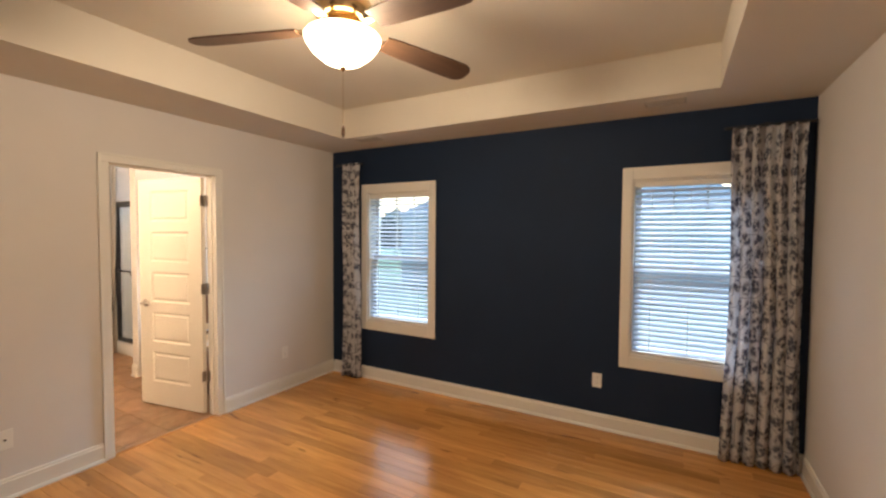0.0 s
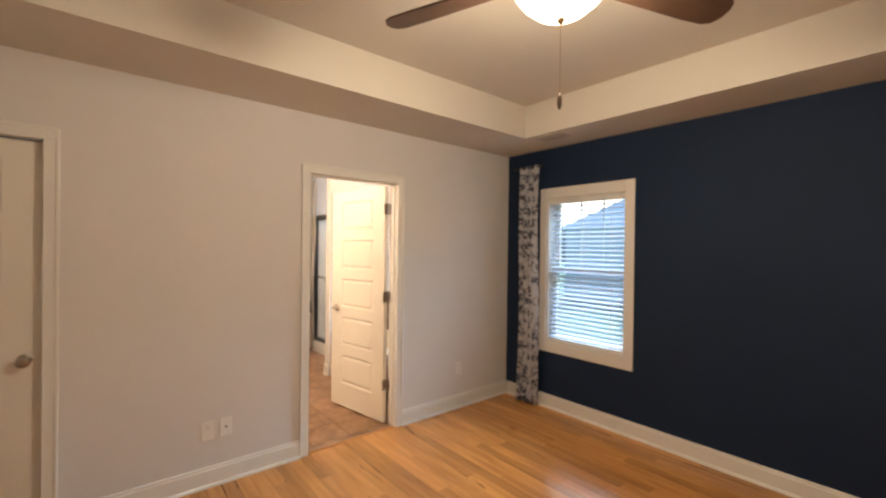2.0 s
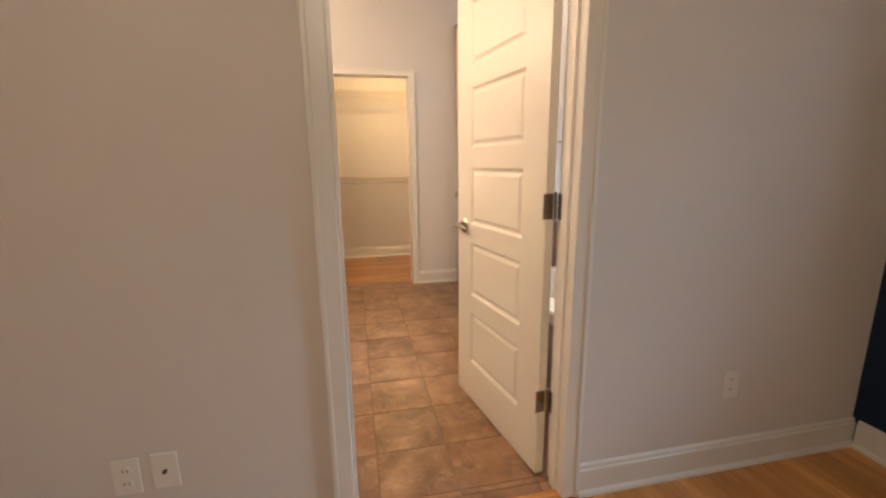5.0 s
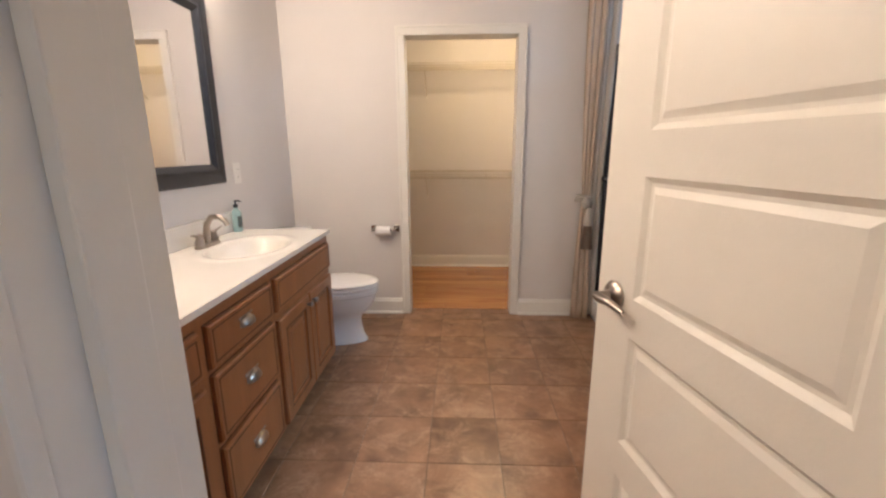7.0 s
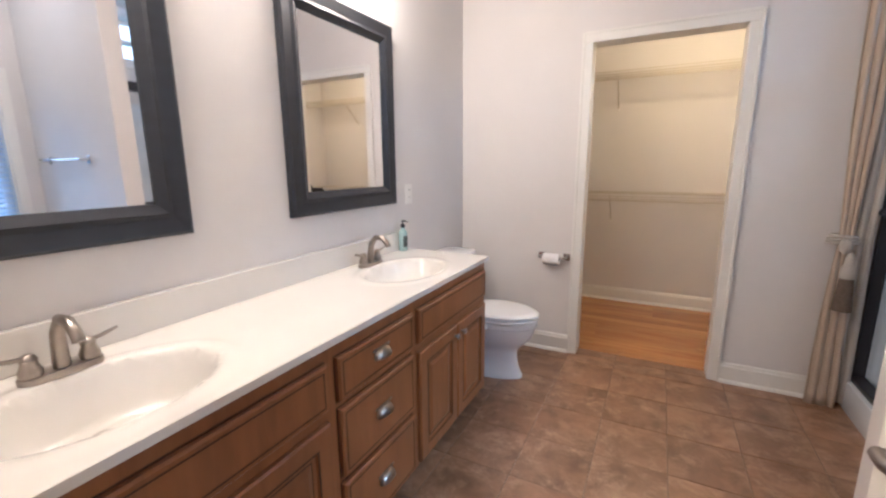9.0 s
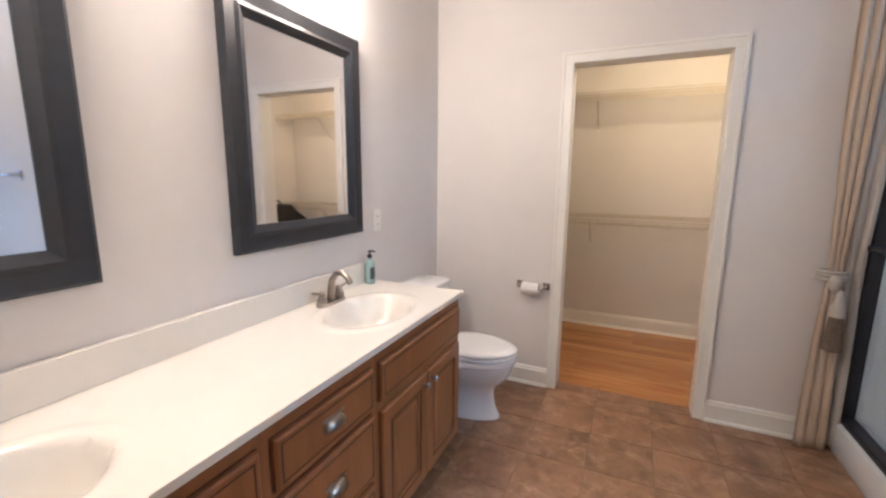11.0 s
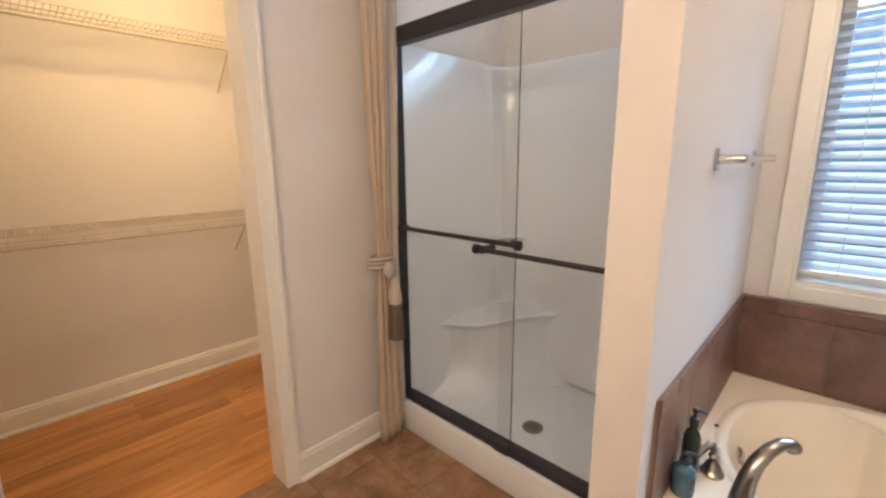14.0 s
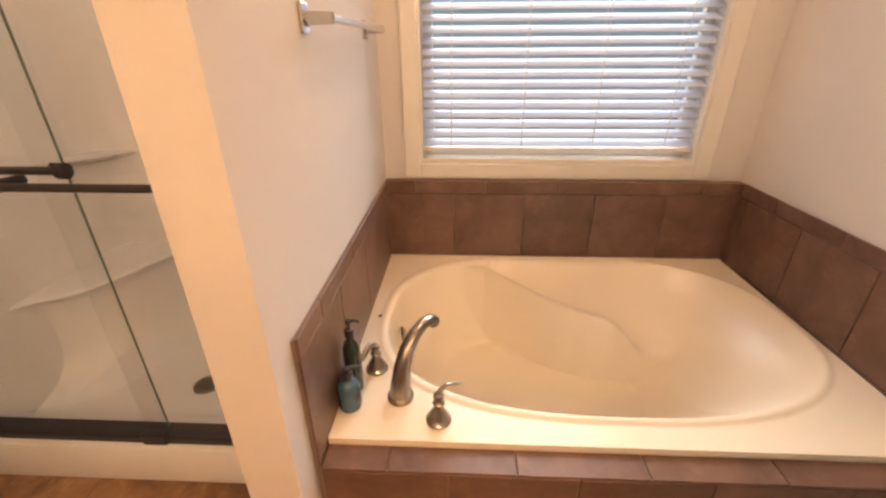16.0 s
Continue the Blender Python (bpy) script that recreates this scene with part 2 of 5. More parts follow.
def floral(nt, b, tl):
    co = nt.nodes.new("ShaderNodeTexCoord")
    sep = nt.nodes.new("ShaderNodeSeparateXYZ")
    nt.links.new(co.outputs["UV"], sep.inputs[0])
    nz = nt.nodes.new("ShaderNodeTexNoise")
    nz.inputs["Scale"].default_value = 14
    nt.links.new(co.outputs["UV"], nz.inputs["Vector"])
    add = nt.nodes.new("ShaderNodeMix")
    add.data_type = "RGBA"
    add.inputs[0].default_value = .045
    nt.links.new(co.outputs["UV"], add.inputs[6])
    nt.links.new(nz.outputs["Color"], add.inputs[7])
    v = nt.nodes.new("ShaderNodeTexVoronoi")
    v.inputs["Scale"].default_value, v.inputs["Randomness"].default_value = 9.5, .45
    nt.links.new(add.outputs[2], v.inputs["Vector"])
    petals = nt.nodes.new("ShaderNodeTexVoronoi")
    petals.inputs["Scale"].default_value = 34
    nt.links.new(add.outputs[2], petals.inputs["Vector"])
    r = nt.nodes.new("ShaderNodeMapRange")
    r.inputs[1].default_value, r.inputs[2].default_value = .36, .52
    r.inputs[3].default_value, r.inputs[4].default_value = 1, 0
    nt.links.new(v.outputs["Distance"], r.inputs[0])
    r2 = nt.nodes.new("ShaderNodeMapRange")
    r2.inputs[1].default_value, r2.inputs[2].default_value = .44, .70
    r2.inputs[3].default_value, r2.inputs[4].default_value = 1, .1
    nt.links.new(petals.outputs["Distance"], r2.inputs[0])
    mul = nt.nodes.new("ShaderNodeMath")
    mul.operation = "MULTIPLY"
    nt.links.new(r.outputs[0], mul.inputs[0])
    nt.links.new(r2.outputs[0], mul.inputs[1])
    vine = nt.nodes.new("ShaderNodeTexNoise")
    vine.inputs["Scale"].default_value, vine.inputs["Detail"].default_value = 7, 0
    nt.links.new(co.outputs["UV"], vine.inputs["Vector"])
    sub = nt.nodes.new("ShaderNodeMath")
    sub.operation = "SUBTRACT"
    sub.inputs[1].default_value = .5
    nt.links.new(vine.outputs[0], sub.inputs[0])
    ab = nt.nodes.new("ShaderNodeMath")
    ab.operation = "ABSOLUTE"
    nt.links.new(sub.outputs[0], ab.inputs[0])
    r3 = nt.nodes.new("ShaderNodeMapRange")
    r3.inputs[1].default_value, r3.inputs[2].default_value = .010, .018
    r3.inputs[3].default_value, r3.inputs[4].default_value = .55, 0
    nt.links.new(ab.outputs[0], r3.inputs[0])
    mx = nt.nodes.new("ShaderNodeMath")
    mx.operation = "MAXIMUM"
    nt.links.new(mul.outputs[0], mx.inputs[0])
    nt.links.new(r3.outputs[0], mx.inputs[1])
    mix = nt.nodes.new("ShaderNodeMix")
    mix.data_type = "RGBA"
    nt.links.new(mx.outputs[0], mix.inputs[0])
    mix.inputs[6].default_value, mix.inputs[7].default_value = (.78, .78, .81, 1), (.14, .145, .20, 1)
    nt.links.new(mix.outputs[2], b.inputs["Base Color"])
    nt.links.new(mix.outputs[2], tl.inputs[0])


M_SLAT = thin_mat("blind_slat", (.66, .72, .82), .36, .45)
M_FLORAL = thin_mat("floral_cloth", (.7, .69, .68), .45, .85, floral)


def lit_glass(name, colour, power):
    m = mat(name, (.85, .8, .72), .3)
    b = m.node_tree.nodes["Principled BSDF"]
    b.inputs["Emission Color"].default_value, b.inputs["Emission Strength"].default_value = (*colour, 1), power
    return m


M_BOWL = lit_glass("lit_glass_bowl", (1, .78, .50), 4.0)
M_SHADE = lit_glass("lit_glass_shade", (1, .86, .70), 4.0)

# ---- mesh helpers ----


def part(name, bm, material, parent=None, label="", kind="", smooth=False, bevel=0.0, category="", group=""):
    """Links a bmesh as one mesh object under a thing or under a part."""
    if bevel:
        bmesh.ops.bevel(bm, geom=[e for e in bm.edges if len(e.link_faces) == 2 and e.calc_face_angle(0) > .6], offset=bevel, segments=2, affect="EDGES", profile=.6)
    me = bpy.data.meshes.new(name)
    bm.to_mesh(me)
    bm.free()
    me.materials.append(material)
    if smooth:
        me.polygons.foreach_set("use_smooth", [True] * len(me.polygons))
        me.set_sharp_from_angle(angle=radians(40))
    ob = new(name, me)
    ob.parent = parent
    return tagged(ob, label=label, kind=kind, category=category, group=group)


def thing(name, label, category, m=None, group="", kind=""):
    ob = new(name)
    ob.empty_display_size = .1
    if m is not None:
        ob.matrix_basis = m
    return tagged(ob, label=label, category=category, group=group, kind=kind)


def box(bm, lo, hi, m=None):
    """A block between two corners."""
    lo, hi = Vector(lo), Vector(hi)
    r = bmesh.ops.create_cube(bm, size=1, matrix=Matrix.Translation((lo + hi) / 2) @ Matrix.Diagonal((*(hi - lo), 1)))
    if m is not None:
        bmesh.ops.transform(bm, matrix=m, verts=r["verts"])
    return r["verts"]


def B(*pairs):
    bm = bmesh.new()
    for lo, hi in pairs:
        box(bm, lo, hi)
    return bm


def tube(bm, pts, radii, n=12, cap=True, flat=None):
    """A round bar through points; radii may be one number or one for each point."""
    pts = [Vector(p) for p in pts]
    if not hasattr(radii, "__len__"):
        radii = [radii] * len(pts)
    rings = []
    up = None
    for i, p in enumerate(pts):
        d = (pts[min(i + 1, len(pts) - 1)] - pts[max(i - 1, 0)]).normalized()
        if up is None:
            up = d.orthogonal().normalized()
        u = (up - d * up.dot(d)).normalized()
        up = u
        v = d.cross(u)
        s = flat[i] if flat else 1
        rings.append([bm.verts.new(p + (u * math.cos(a) + v * math.sin(a) * s) * radii[i]) for a in [2 * math.pi * k / n for k in range(n)]])
    for a, b in zip(rings, rings[1:]):
        for k in range(n):
            bm.faces.new((a[k], a[(k + 1) % n], b[(k + 1) % n], b[k]))
    if cap:
        bm.faces.new(rings[0][::-1])
        bm.faces.new(rings[-1])
    return bm


def lathe(bm, profile, n=24, m=None, sx=1.0, sy=1.0, cap=True):
    """Turns (radius, height) pairs about the z axis."""
    rings = []
    for r, z in profile:
        ring = []
        for k in range(n):
            a = 2 * math.pi * k / n
            p = Vector((r * math.cos(a) * sx, r * math.sin(a) * sy, z))
            ring.append(bm.verts.new(m @ p if m is not None else p))
        rings.append(ring)
    for a, b in zip(rings, rings[1:]):
        for k in range(n):
            bm.faces.new((a[k], a[(k + 1) % n], b[(k + 1) % n], b[k]))
    if cap:
        bm.faces.new(rings[0][::-1])
        bm.faces.new(rings[-1])
    return bm


def prism(bm, outline, axis, a, b):
    """Extrudes an outline of two coordinates along an axis from a to b."""
    def P(u, v, w):
        return {"x": (w, u, v), "y": (u, w, v), "z": (u, v, w)}[axis]
    r0 = [bm.verts.new(P(u, v, a)) for u, v in outline]
    r1 = [bm.verts.new(P(u, v, b)) for u, v in outline]
    n = len(outline)
    for k in range(n):
        bm.faces.new((r0[k], r0[(k + 1) % n], r1[(k + 1) % n], r1[k]))
    bm.faces.new(r0[::-1])
    bm.faces.new(r1)
    bmesh.ops.recalc_face_normals(bm, faces=bm.faces)
    return bm


# ---- plan ----
XE = 2.300            # inside of the outer wall
XW_BED, YS_BED = -2.13, -4.185
T = .110              # partition thickness
D0, D1 = .150, .903   # bathroom doorway
DH = 2.045
L0, L1 = -2.01, -1.25  # closed door on the bedroom wall
CEIL, TRAY = 2.475, 2.75
TX0, TX1, TY0, TY1 = -1.60, 1.82, -3.62, -.60
XW, YB = -.905, 2.955  # bathroom west and north walls
C0, C1 = -.022, .765    # closet doorway
CY0, CY1 = YB + T, 4.37
CX0, CX1 = -.75, 1.75
OX = XE + .17
W1 = (-1.275, -.500, .628, 1.998)
W2 = (-3.885, -3.108, .628, 1.998)
W3 = (.322, 1.490, .866, 1.998)
# unseen high opening, added so daylight reaches the shower
W_ADDED = (1.92, 2.80, 2.27, 2.68)
PX, PY0, PY1 = 1.068, 1.645, 1.762   # wing wall between shower and tub
FB = 0.0


def structure(name, bm, material, label="", **k):
    return part(name, bm, material, None, label, kind="structure", **k)


# ---- walls ----
def wall_y(name, x0, x1, y0, y1, z1, holes, material):
    """A wall along x with rectangular holes (xa, xb, za, zb)."""
    bm = bmesh.new()
    xs = x0
    for a, b, za, zb in sorted(holes):
        if a > xs:
            box(bm, (xs, y0, 0), (a, y1, z1))
        if za > 0:
            box(bm, (a, y0, 0), (b, y1, za))
        box(bm, (a, y0, zb), (b, y1, z1))
        xs = b
    if x1 > xs:
        box(bm, (xs, y0, 0), (x1, y1, z1))
    return structure(name, bm, material)


def wall_x(name, y0, y1, x0, x1, z1, holes, material):
    bm = bmesh.new()
    ys = y0
    for a, b, za, zb in sorted(holes):
        if a > ys:
            box(bm, (x0, ys, 0), (x1, a, z1))
        if za > 0:
            box(bm, (x0, a, 0), (x1, b, za))
        box(bm, (x0, a, zb), (x1, b, z1))
        ys = b
    if y1 > ys:
        box(bm, (x0, ys, 0), (x1, y1, z1))
    return structure(name, bm, material)


wall_y("wall_partition", XW_BED - .1, XE, 0, T, TRAY, [(L0 - .02, L1 + .02, 0, DH + .01), (D0 - .02, D1 + .02, 0, DH + .01)], M_WALL)
wall_x("wall_accent", YS_BED, 0, XE, OX, TRAY, [(W1[0], W1[1], W1[2], W1[3]), (W2[0], W2[1], W2[2], W2[3])], M_NAVY)
wall_x("wall_bath_outer", 0, YB + T, XE, OX, TRAY, [W3, W_ADDED], M_WALL)
wall_y("wall_bedroom_south", XW_BED - .1, OX, YS_BED - .1, YS_BED, TRAY, [], M_WALL)
wall_x("wall_bedroom_west", YS_BED, 0, XW_BED - .1, XW_BED, TRAY, [], M_WALL)
wall_x("wall_bath_west", T, YB, XW - .1, XW, TRAY, [], M_WALL)
wall_y("wall_bath_north", CX0 - .25, XE, YB, YB + T, TRAY, [(C0 - .02, C1 + .02, 0, DH + .01)], M_WALL)
wall_y("wall_closet_north", CX0 - .1, CX1 + .1, CY1, CY1 + .1, TRAY, [], M_WALL)
wall_x("wall_closet_west", CY0, CY1, CX0 - .1, CX0, TRAY, [], M_WALL)
wall_x("wall_closet_east", CY0, CY1, CX1, CX1 + .1, TRAY, [], M_WALL)
structure("wall_wing", B(((PX, PY0, 0), (XE, PY1, TRAY))), M_WALL)
structure("wall_hall_block", B(((L0 - .1, T + .6, 0), (L1 + .1, T + .7, TRAY))), M_WALL)

# ---- ceilings ----
bm = bmesh.new()
prof = [(XW_BED, YS_BED, XE, TY0), (XW_BED, TY1, XE, 0), (XW_BED, TY0, TX0, TY1), (TX1, TY0, XE, TY1)]
for a, b, c, d in prof:
    box(bm, (a, b, CEIL), (c, d, TRAY))
box(bm, (XW_BED - .1, YS_BED - .1, TRAY), (OX, T, TRAY + .1))
structure("ceiling_bedroom", bm, M_CEIL, "cream painted tray ceiling with a raised middle")
structure("ceiling_bath", B(((XW, T, TRAY), (XE, YB, TRAY + .1))), M_CEIL)
structure("ceiling_closet", B(((CX0, CY0, CEIL), (CX1, CY1, CEIL + .1))), M_CEIL)

# ---- trim ----


def casing_y(name, x0, x1, z1, y, out, w=.06, d=.016):
    """Door casing on a wall along x; out is the side it stands off to."""
    ob = thing(name, "white painted door casing", "door casing", kind="structure")
    ya, yb = sorted((y, y + out * d))
    yc, yd = sorted((y, y + out * (d + .006)))
    for a, b in ((x0 - w, x0), (x1, x1 + w)):
        part("jamb_casing", B(((a, ya, 0), (b, yb, z1))), M_TRIM, ob, bevel=.004)
    part("head_casing", B(((x0 - w, ya, z1), (x1 + w, yb, z1 + w))), M_TRIM, ob, bevel=.004)
    bm = B(((x0 - w - .004, yc, 0), (x0 - w + .012, yd, z1 + w)), ((x1 + w - .012, yc, 0), (x1 + w + .004, yd, z1 + w)), ((x0 - w + .012, yc, z1 + w - .012), (x1 + w - .012, yd, z1 + w + .004)))
    part("backband", bm, M_TRIM, ob, bevel=.003)
    return ob


def jamb_y(name, x0, x1, z1, y0, y1, stop):
    ob = thing(name, "white painted door frame with a stop", "door frame", kind="structure")
    part("jamb", B(((x0 - .019, y0 - .002, 0), (x0, y1 + .002, z1))), M_TRIM, ob, bevel=.002)
    part("jamb", B(((x1, y0 - .002, 0), (x1 + .019, y1 + .002, z1))), M_TRIM, ob, bevel=.002)
    part("head_jamb", B(((x0 - .019, y0 - .002, z1), (x1 + .019, y1 + .002, z1 + .009))), M_TRIM, ob)
    if stop:
        a, b = stop
        part("stop", B(((x0 - .001, a, 0), (x0 + .011, b, z1 - .011)), ((x1 - .011, a, 0), (x1 + .001, b, z1 - .011)), ((x0, a, z1 - .011), (x1, b, z1 + .001))), M_TRIM, ob, bevel=.002)
    return ob


jamb_y("door_frame_bath", D0, D1, DH, 0, T, (.030, .072))
casing_y("casing_bath_door", D0, D1, DH, 0, -1)
casing_y("casing_bath_door_inner", D0 - .006, D1 + .006, DH + .006, T, 1, d=.007)
jamb_y("door_frame_hall", L0, L1, DH, 0, T, (.075, .105))
casing_y("casing_hall_door", L0, L1, DH, 0, -1)
jamb_y("door_frame_closet", C0, C1, DH, YB, YB + T, None)
casing_y("casing_closet", C0, C1, DH, YB, -1)
casing_y("casing_closet_inner", C0, C1, DH, YB + T, 1)


def baseboard(axis, a, b, w, out, h=.125):
    """Baseboard with a stepped cap and a shoe moulding, on a wall at w standing off towards out."""
    if b - a < .01:
        return
    prof = [(0, 0), (.016, 0), (.016, h - .022), (.011, h - .016), (.011, h - .006), (.005, h), (0, h)]
    shoe = [(.016, 0), (.029, 0), (.027, .010), (.021, .017), (.016, .019)]
    bm = bmesh.new()
    for pr in (prof, shoe):
        prism(bm, [(w + out * u, v) for u, v in pr], axis, a, b)
    structure("baseboard", bm, M_TRIM)


cw = .064
baseboard("x", XW_BED, L0 - cw, 0, -1)
baseboard("x", L1 + cw, D0 - cw, 0, -1)
baseboard("x", D1 + cw, XE, 0, -1)
baseboard("y", YS_BED, -.029, XE, -1)
baseboard("y", YS_BED, 0, XW_BED, 1)
baseboard("x", XW_BED + .03, XE - .03, YS_BED, 1)
baseboard("x", XW + .03, C0 - cw, YB, -1)
baseboard("x", C1 + cw, 1.34, YB, -1)
baseboard("y", 2.12, YB, XW, 1)
baseboard("x", CX0, CX1, CY1, -1)
baseboard("y", CY0, CY1 - .03, CX0, 1)
baseboard("y", CY0, CY1 - .03, CX1, -1)
baseboard("x", D1 + cw, 1.14, T, 1)
baseboard("y", PY0 + .002, PY1 - .002, PX, -1)
baseboard("x", PX, 1.38, PY1, 1)


# ---- windows and blinds ----
def window(name, W, w=.075, wz=.095, grilles=True, fixed=False):
    y0, y1, z0, z1 = W
    ob = thing(name, "white painted double-hung window with square casing", "window", kind="structure")
    cx = XE - .016
    part("casing", B(((cx, y0 - w, z0 - wz), (XE - .0005, y0, z1 + wz)), ((cx, y1, z0 - wz), (XE - .0005, y1 + w, z1 + wz)), ((cx, y0, z1), (XE - .0005, y1, z1 + wz)), ((cx, y0, z0 - wz), (XE - .0005, y1, z0))), M_TRIM, ob, bevel=.004)
    part("liner", B(((XE, y0, z0), (OX, y0 + .012, z1)), ((XE, y1 - .012, z0), (OX, y1, z1)), ((XE, y0 + .012, z1 - .012), (OX, y1 - .012, z1)), ((XE, y0 + .012, z0), (OX, y1 - .012, z0 + .018))), M_TRIM, ob)
    fx = XE + .085
    zm = (z0 + z1) / 2
    for n, (a, b, x) in enumerate(((z0 + .018, z1 - .012, fx),) if fixed else ((z0 + .018, zm + .02, fx), (zm - .02, z1 - .012, fx + .038))):
        s = .042
        sash = part("sash", B(((x, y0 + .012, a), (x + .034, y0 + .012 + s, b)), ((x, y1 - .012 - s, a), (x + .034, y1 - .012, b)), ((x, y0 + .012 + s, a), (x + .034, y1 - .012 - s, a + s)), ((x, y0 + .012 + s, b - s * .8), (x + .034, y1 - .012 - s, b))), M_TRIM, ob, bevel=.003)
        g = part("pane", B(((x + .014, y0 + .05, a + .038), (x + .018, y1 - .05, b - .03))), M_GLASS, ob)
        g.visible_shadow = False
        if grilles and n == 1:
            gb = bmesh.new()
            for k in (1, 2):
                yy = y0 + .054 + (y1 - y0 - .108) * k / 3
                box(gb, (x + .020, yy - .008, a + s), (x + .028, yy + .008, b - s * .8))
            box(gb, (x + .0285, y0 + .05, (a + b) / 2 - .008), (x + .033, y1 - .05, (a + b) / 2 + .008))
            part("grille", gb, M_TRIM, ob)
    return ob


def blind(W, tilt, pitch, bottom, label, gap=.014):
    """A slatted blind: headrail, slats, bottom rail, ladder cords."""
    y0, y1, z0, z1 = W
    ya, yb = y0 + gap, y1 - gap
    ob = thing("window_blind", label, "window blind")
    x = XE + .042
    part("headrail", B(((x - .027, ya, z1 - .055), (x + .027, yb, z1 - .013))), M_PLASTIC, ob, bevel=.003)
    zb = bottom
    zs = zb + .035
    me = None
    c, s = math.cos(radians(tilt)), math.sin(radians(tilt))
    k = 0
    while zs < z1 - .065:
        if me is None:
            bm = bmesh.new()
            for sgn in (1,):
                pts = [(-.0245, 0), (-.012, .0018), (0, .0026), (.012, .0018), (.0245, 0)]
                top = [(u * c - v * s, u * s + v * c) for u, v in pts]
                low = [(u * c - (v - .0026) * s, u * s + (v - .0026) * c) for u, v in pts]
                prism(bm, top + low[::-1], "y", ya + .003, yb - .003)
            sl = part("slat", bm, M_SLAT, ob)
            me = sl.data
        else:
            sl = new("slat", me)
            sl.parent = ob
        sl.location = (x, 0, zs)
        zs += pitch
        k += 1
    part("bottom_rail", B(((x - .025, ya, zb), (x + .025, yb, zb + .016))), M_PLASTIC, ob, bevel=.003)
    n = 3 if yb - ya < 1 else 4
    for i in range(n):
        yy = ya + .12 + (yb - ya - .24) * i / (n - 1)
        part("ladder_cord", B(((x - .0270, yy - .0015, zb + .01), (x - .0255, yy + .0015, z1 - .05)), ((x + .0255, yy - .0015, zb + .01), (x + .0270, yy + .0015, z1 - .05))), M_PLASTIC, ob)
    return ob


window("window_1", W1)
window("window_2", W2)
window("window_3", W3, .066, .062, grilles=False, fixed=True)
# added window out of view above the shower, there to brighten it
window("added_window_4", W_ADDED, .05, .05, grilles=False)
blind(W1, 19, .0410, W1[2] + .022, "lowered white slatted blind with open slats over a bedroom window")
blind(W2, 31, .0410, W2[2] + .022, "lowered white slatted blind, slats nearly shut, over a bedroom window")
blind(W3, 31, .0395, .915, "white slatted blind lowered over the window above the bathtub")


# ---- doors ----
def lever_set(ob, x, y0, y1, z, way):
    """Lever handles on both faces of a leaf lying along -x from its hinge."""
    for face, out in ((y0, -1), (y1, 1)):
        h = part("door_handle", lathe(bmesh.new(), [(.036, 0), (.036, .006), (.030, .013), (.020, .017), (.0125, .020), (.0115, .045)], 24, Matrix.Translation((x, face, z)) @ pose(0, 0, 0, 90 if out < 0 else -90)), M_NICKEL, ob, "brushed nickel door lever", smooth=True)
        bm = bmesh.new()
        d = way
        yy = face + out * .045
        tube(bm, [(x - d * .010, yy, z), (x + d * .018, yy + out * .005, z + .002), (x + d * .052, yy + out * .002, z + .004), (x + d * .075, yy - out * .004, z - .001), (x + d * .092, yy - out * .009, z - .006)], [.0095, .0115, .010, .0085, .0055], 12, flat=[.9, .8, .7, .65, .6])
        part("lever", bm, M_NICKEL, h, smooth=True)


def panel_door(name, label, w, lever="lever", hinge_side=1, m=None):
    """A five-panel leaf, hinge at the origin, lying towards -x, faces at y=-.035 and y=0."""
    ob = thing(name, label, "door", m)
    th = .035
    z0, z1 = .012, 2.032
    st, rail = .148, .092
    n = 5
    zb, zt = z0 + .213, z1 - .097
    ph = (zt - zb - rail * (n - 1)) / n
    part("stile", B(((-w, -th, z0), (-w + st, 0, z1))), M_DOOR, ob)
    part("stile", B(((-st, -th, z0), (0, 0, z1))), M_DOOR, ob)
    zz = z0
    for i in range(n + 1):
        top = zb + i * (ph + rail) if i < n else z1
        part("rail", B(((-w + st, -th, zz), (-st, 0, top))), M_DOOR, ob)
        zz = top + ph
    for i in range(n):
        a = zb + i * (ph + rail)
        b = a + ph
        bm = bmesh.new()
        for f, o in ((-th, 1), (0, -1)):
            # sloping surround, then a flat groove, then a raised field
            rings = []
            for inset, depth in ((0, 0), (.012, .009), (.020, .009), (.034, .003)):
                y = f + o * depth
                rings.append([bm.verts.new(p) for p in ((-w + st + inset, y, a + inset), (-st - inset, y, a + inset), (-st - inset, y, b - inset), (-w + st + inset, y, b - inset))])
            for r, q in zip(rings, rings[1:]):
                for k in range(4):
                    bm.faces.new((r[k], r[(k + 1) % 4], q[(k + 1) % 4], q[k]))
            bm.faces.new(rings[-1])
        bmesh.ops.recalc_face_normals(bm, faces=bm.faces)
        part("panel", bm, M_DOOR, ob)
    return ob, th


ANG = 80.0
leaf, th = panel_door("door_bath", "white five-panel door standing open into the bathroom", D1 - D0 - .006, m=pose(D1 - .002, T + .012, 0, 0, 0, -ANG) @ Matrix.Translation((0, .035 - .047, 0)))
lever_set(leaf, -(D1 - D0 - .006) + .080, -.035, 0, .932, 1)
for z in (.33, 1.085, 1.84):
    h = part("hinge", B(((-.003, -.044, z - .045), (.0015, -.006, z + .045))), M_NICKEL, leaf, "dull nickel hinge")
    part("pin", tube(bmesh.new(), [(.003, .004, z - .050), (.003, .004, z + .050)], .0065, 10), M_NICKEL, h, smooth=True)
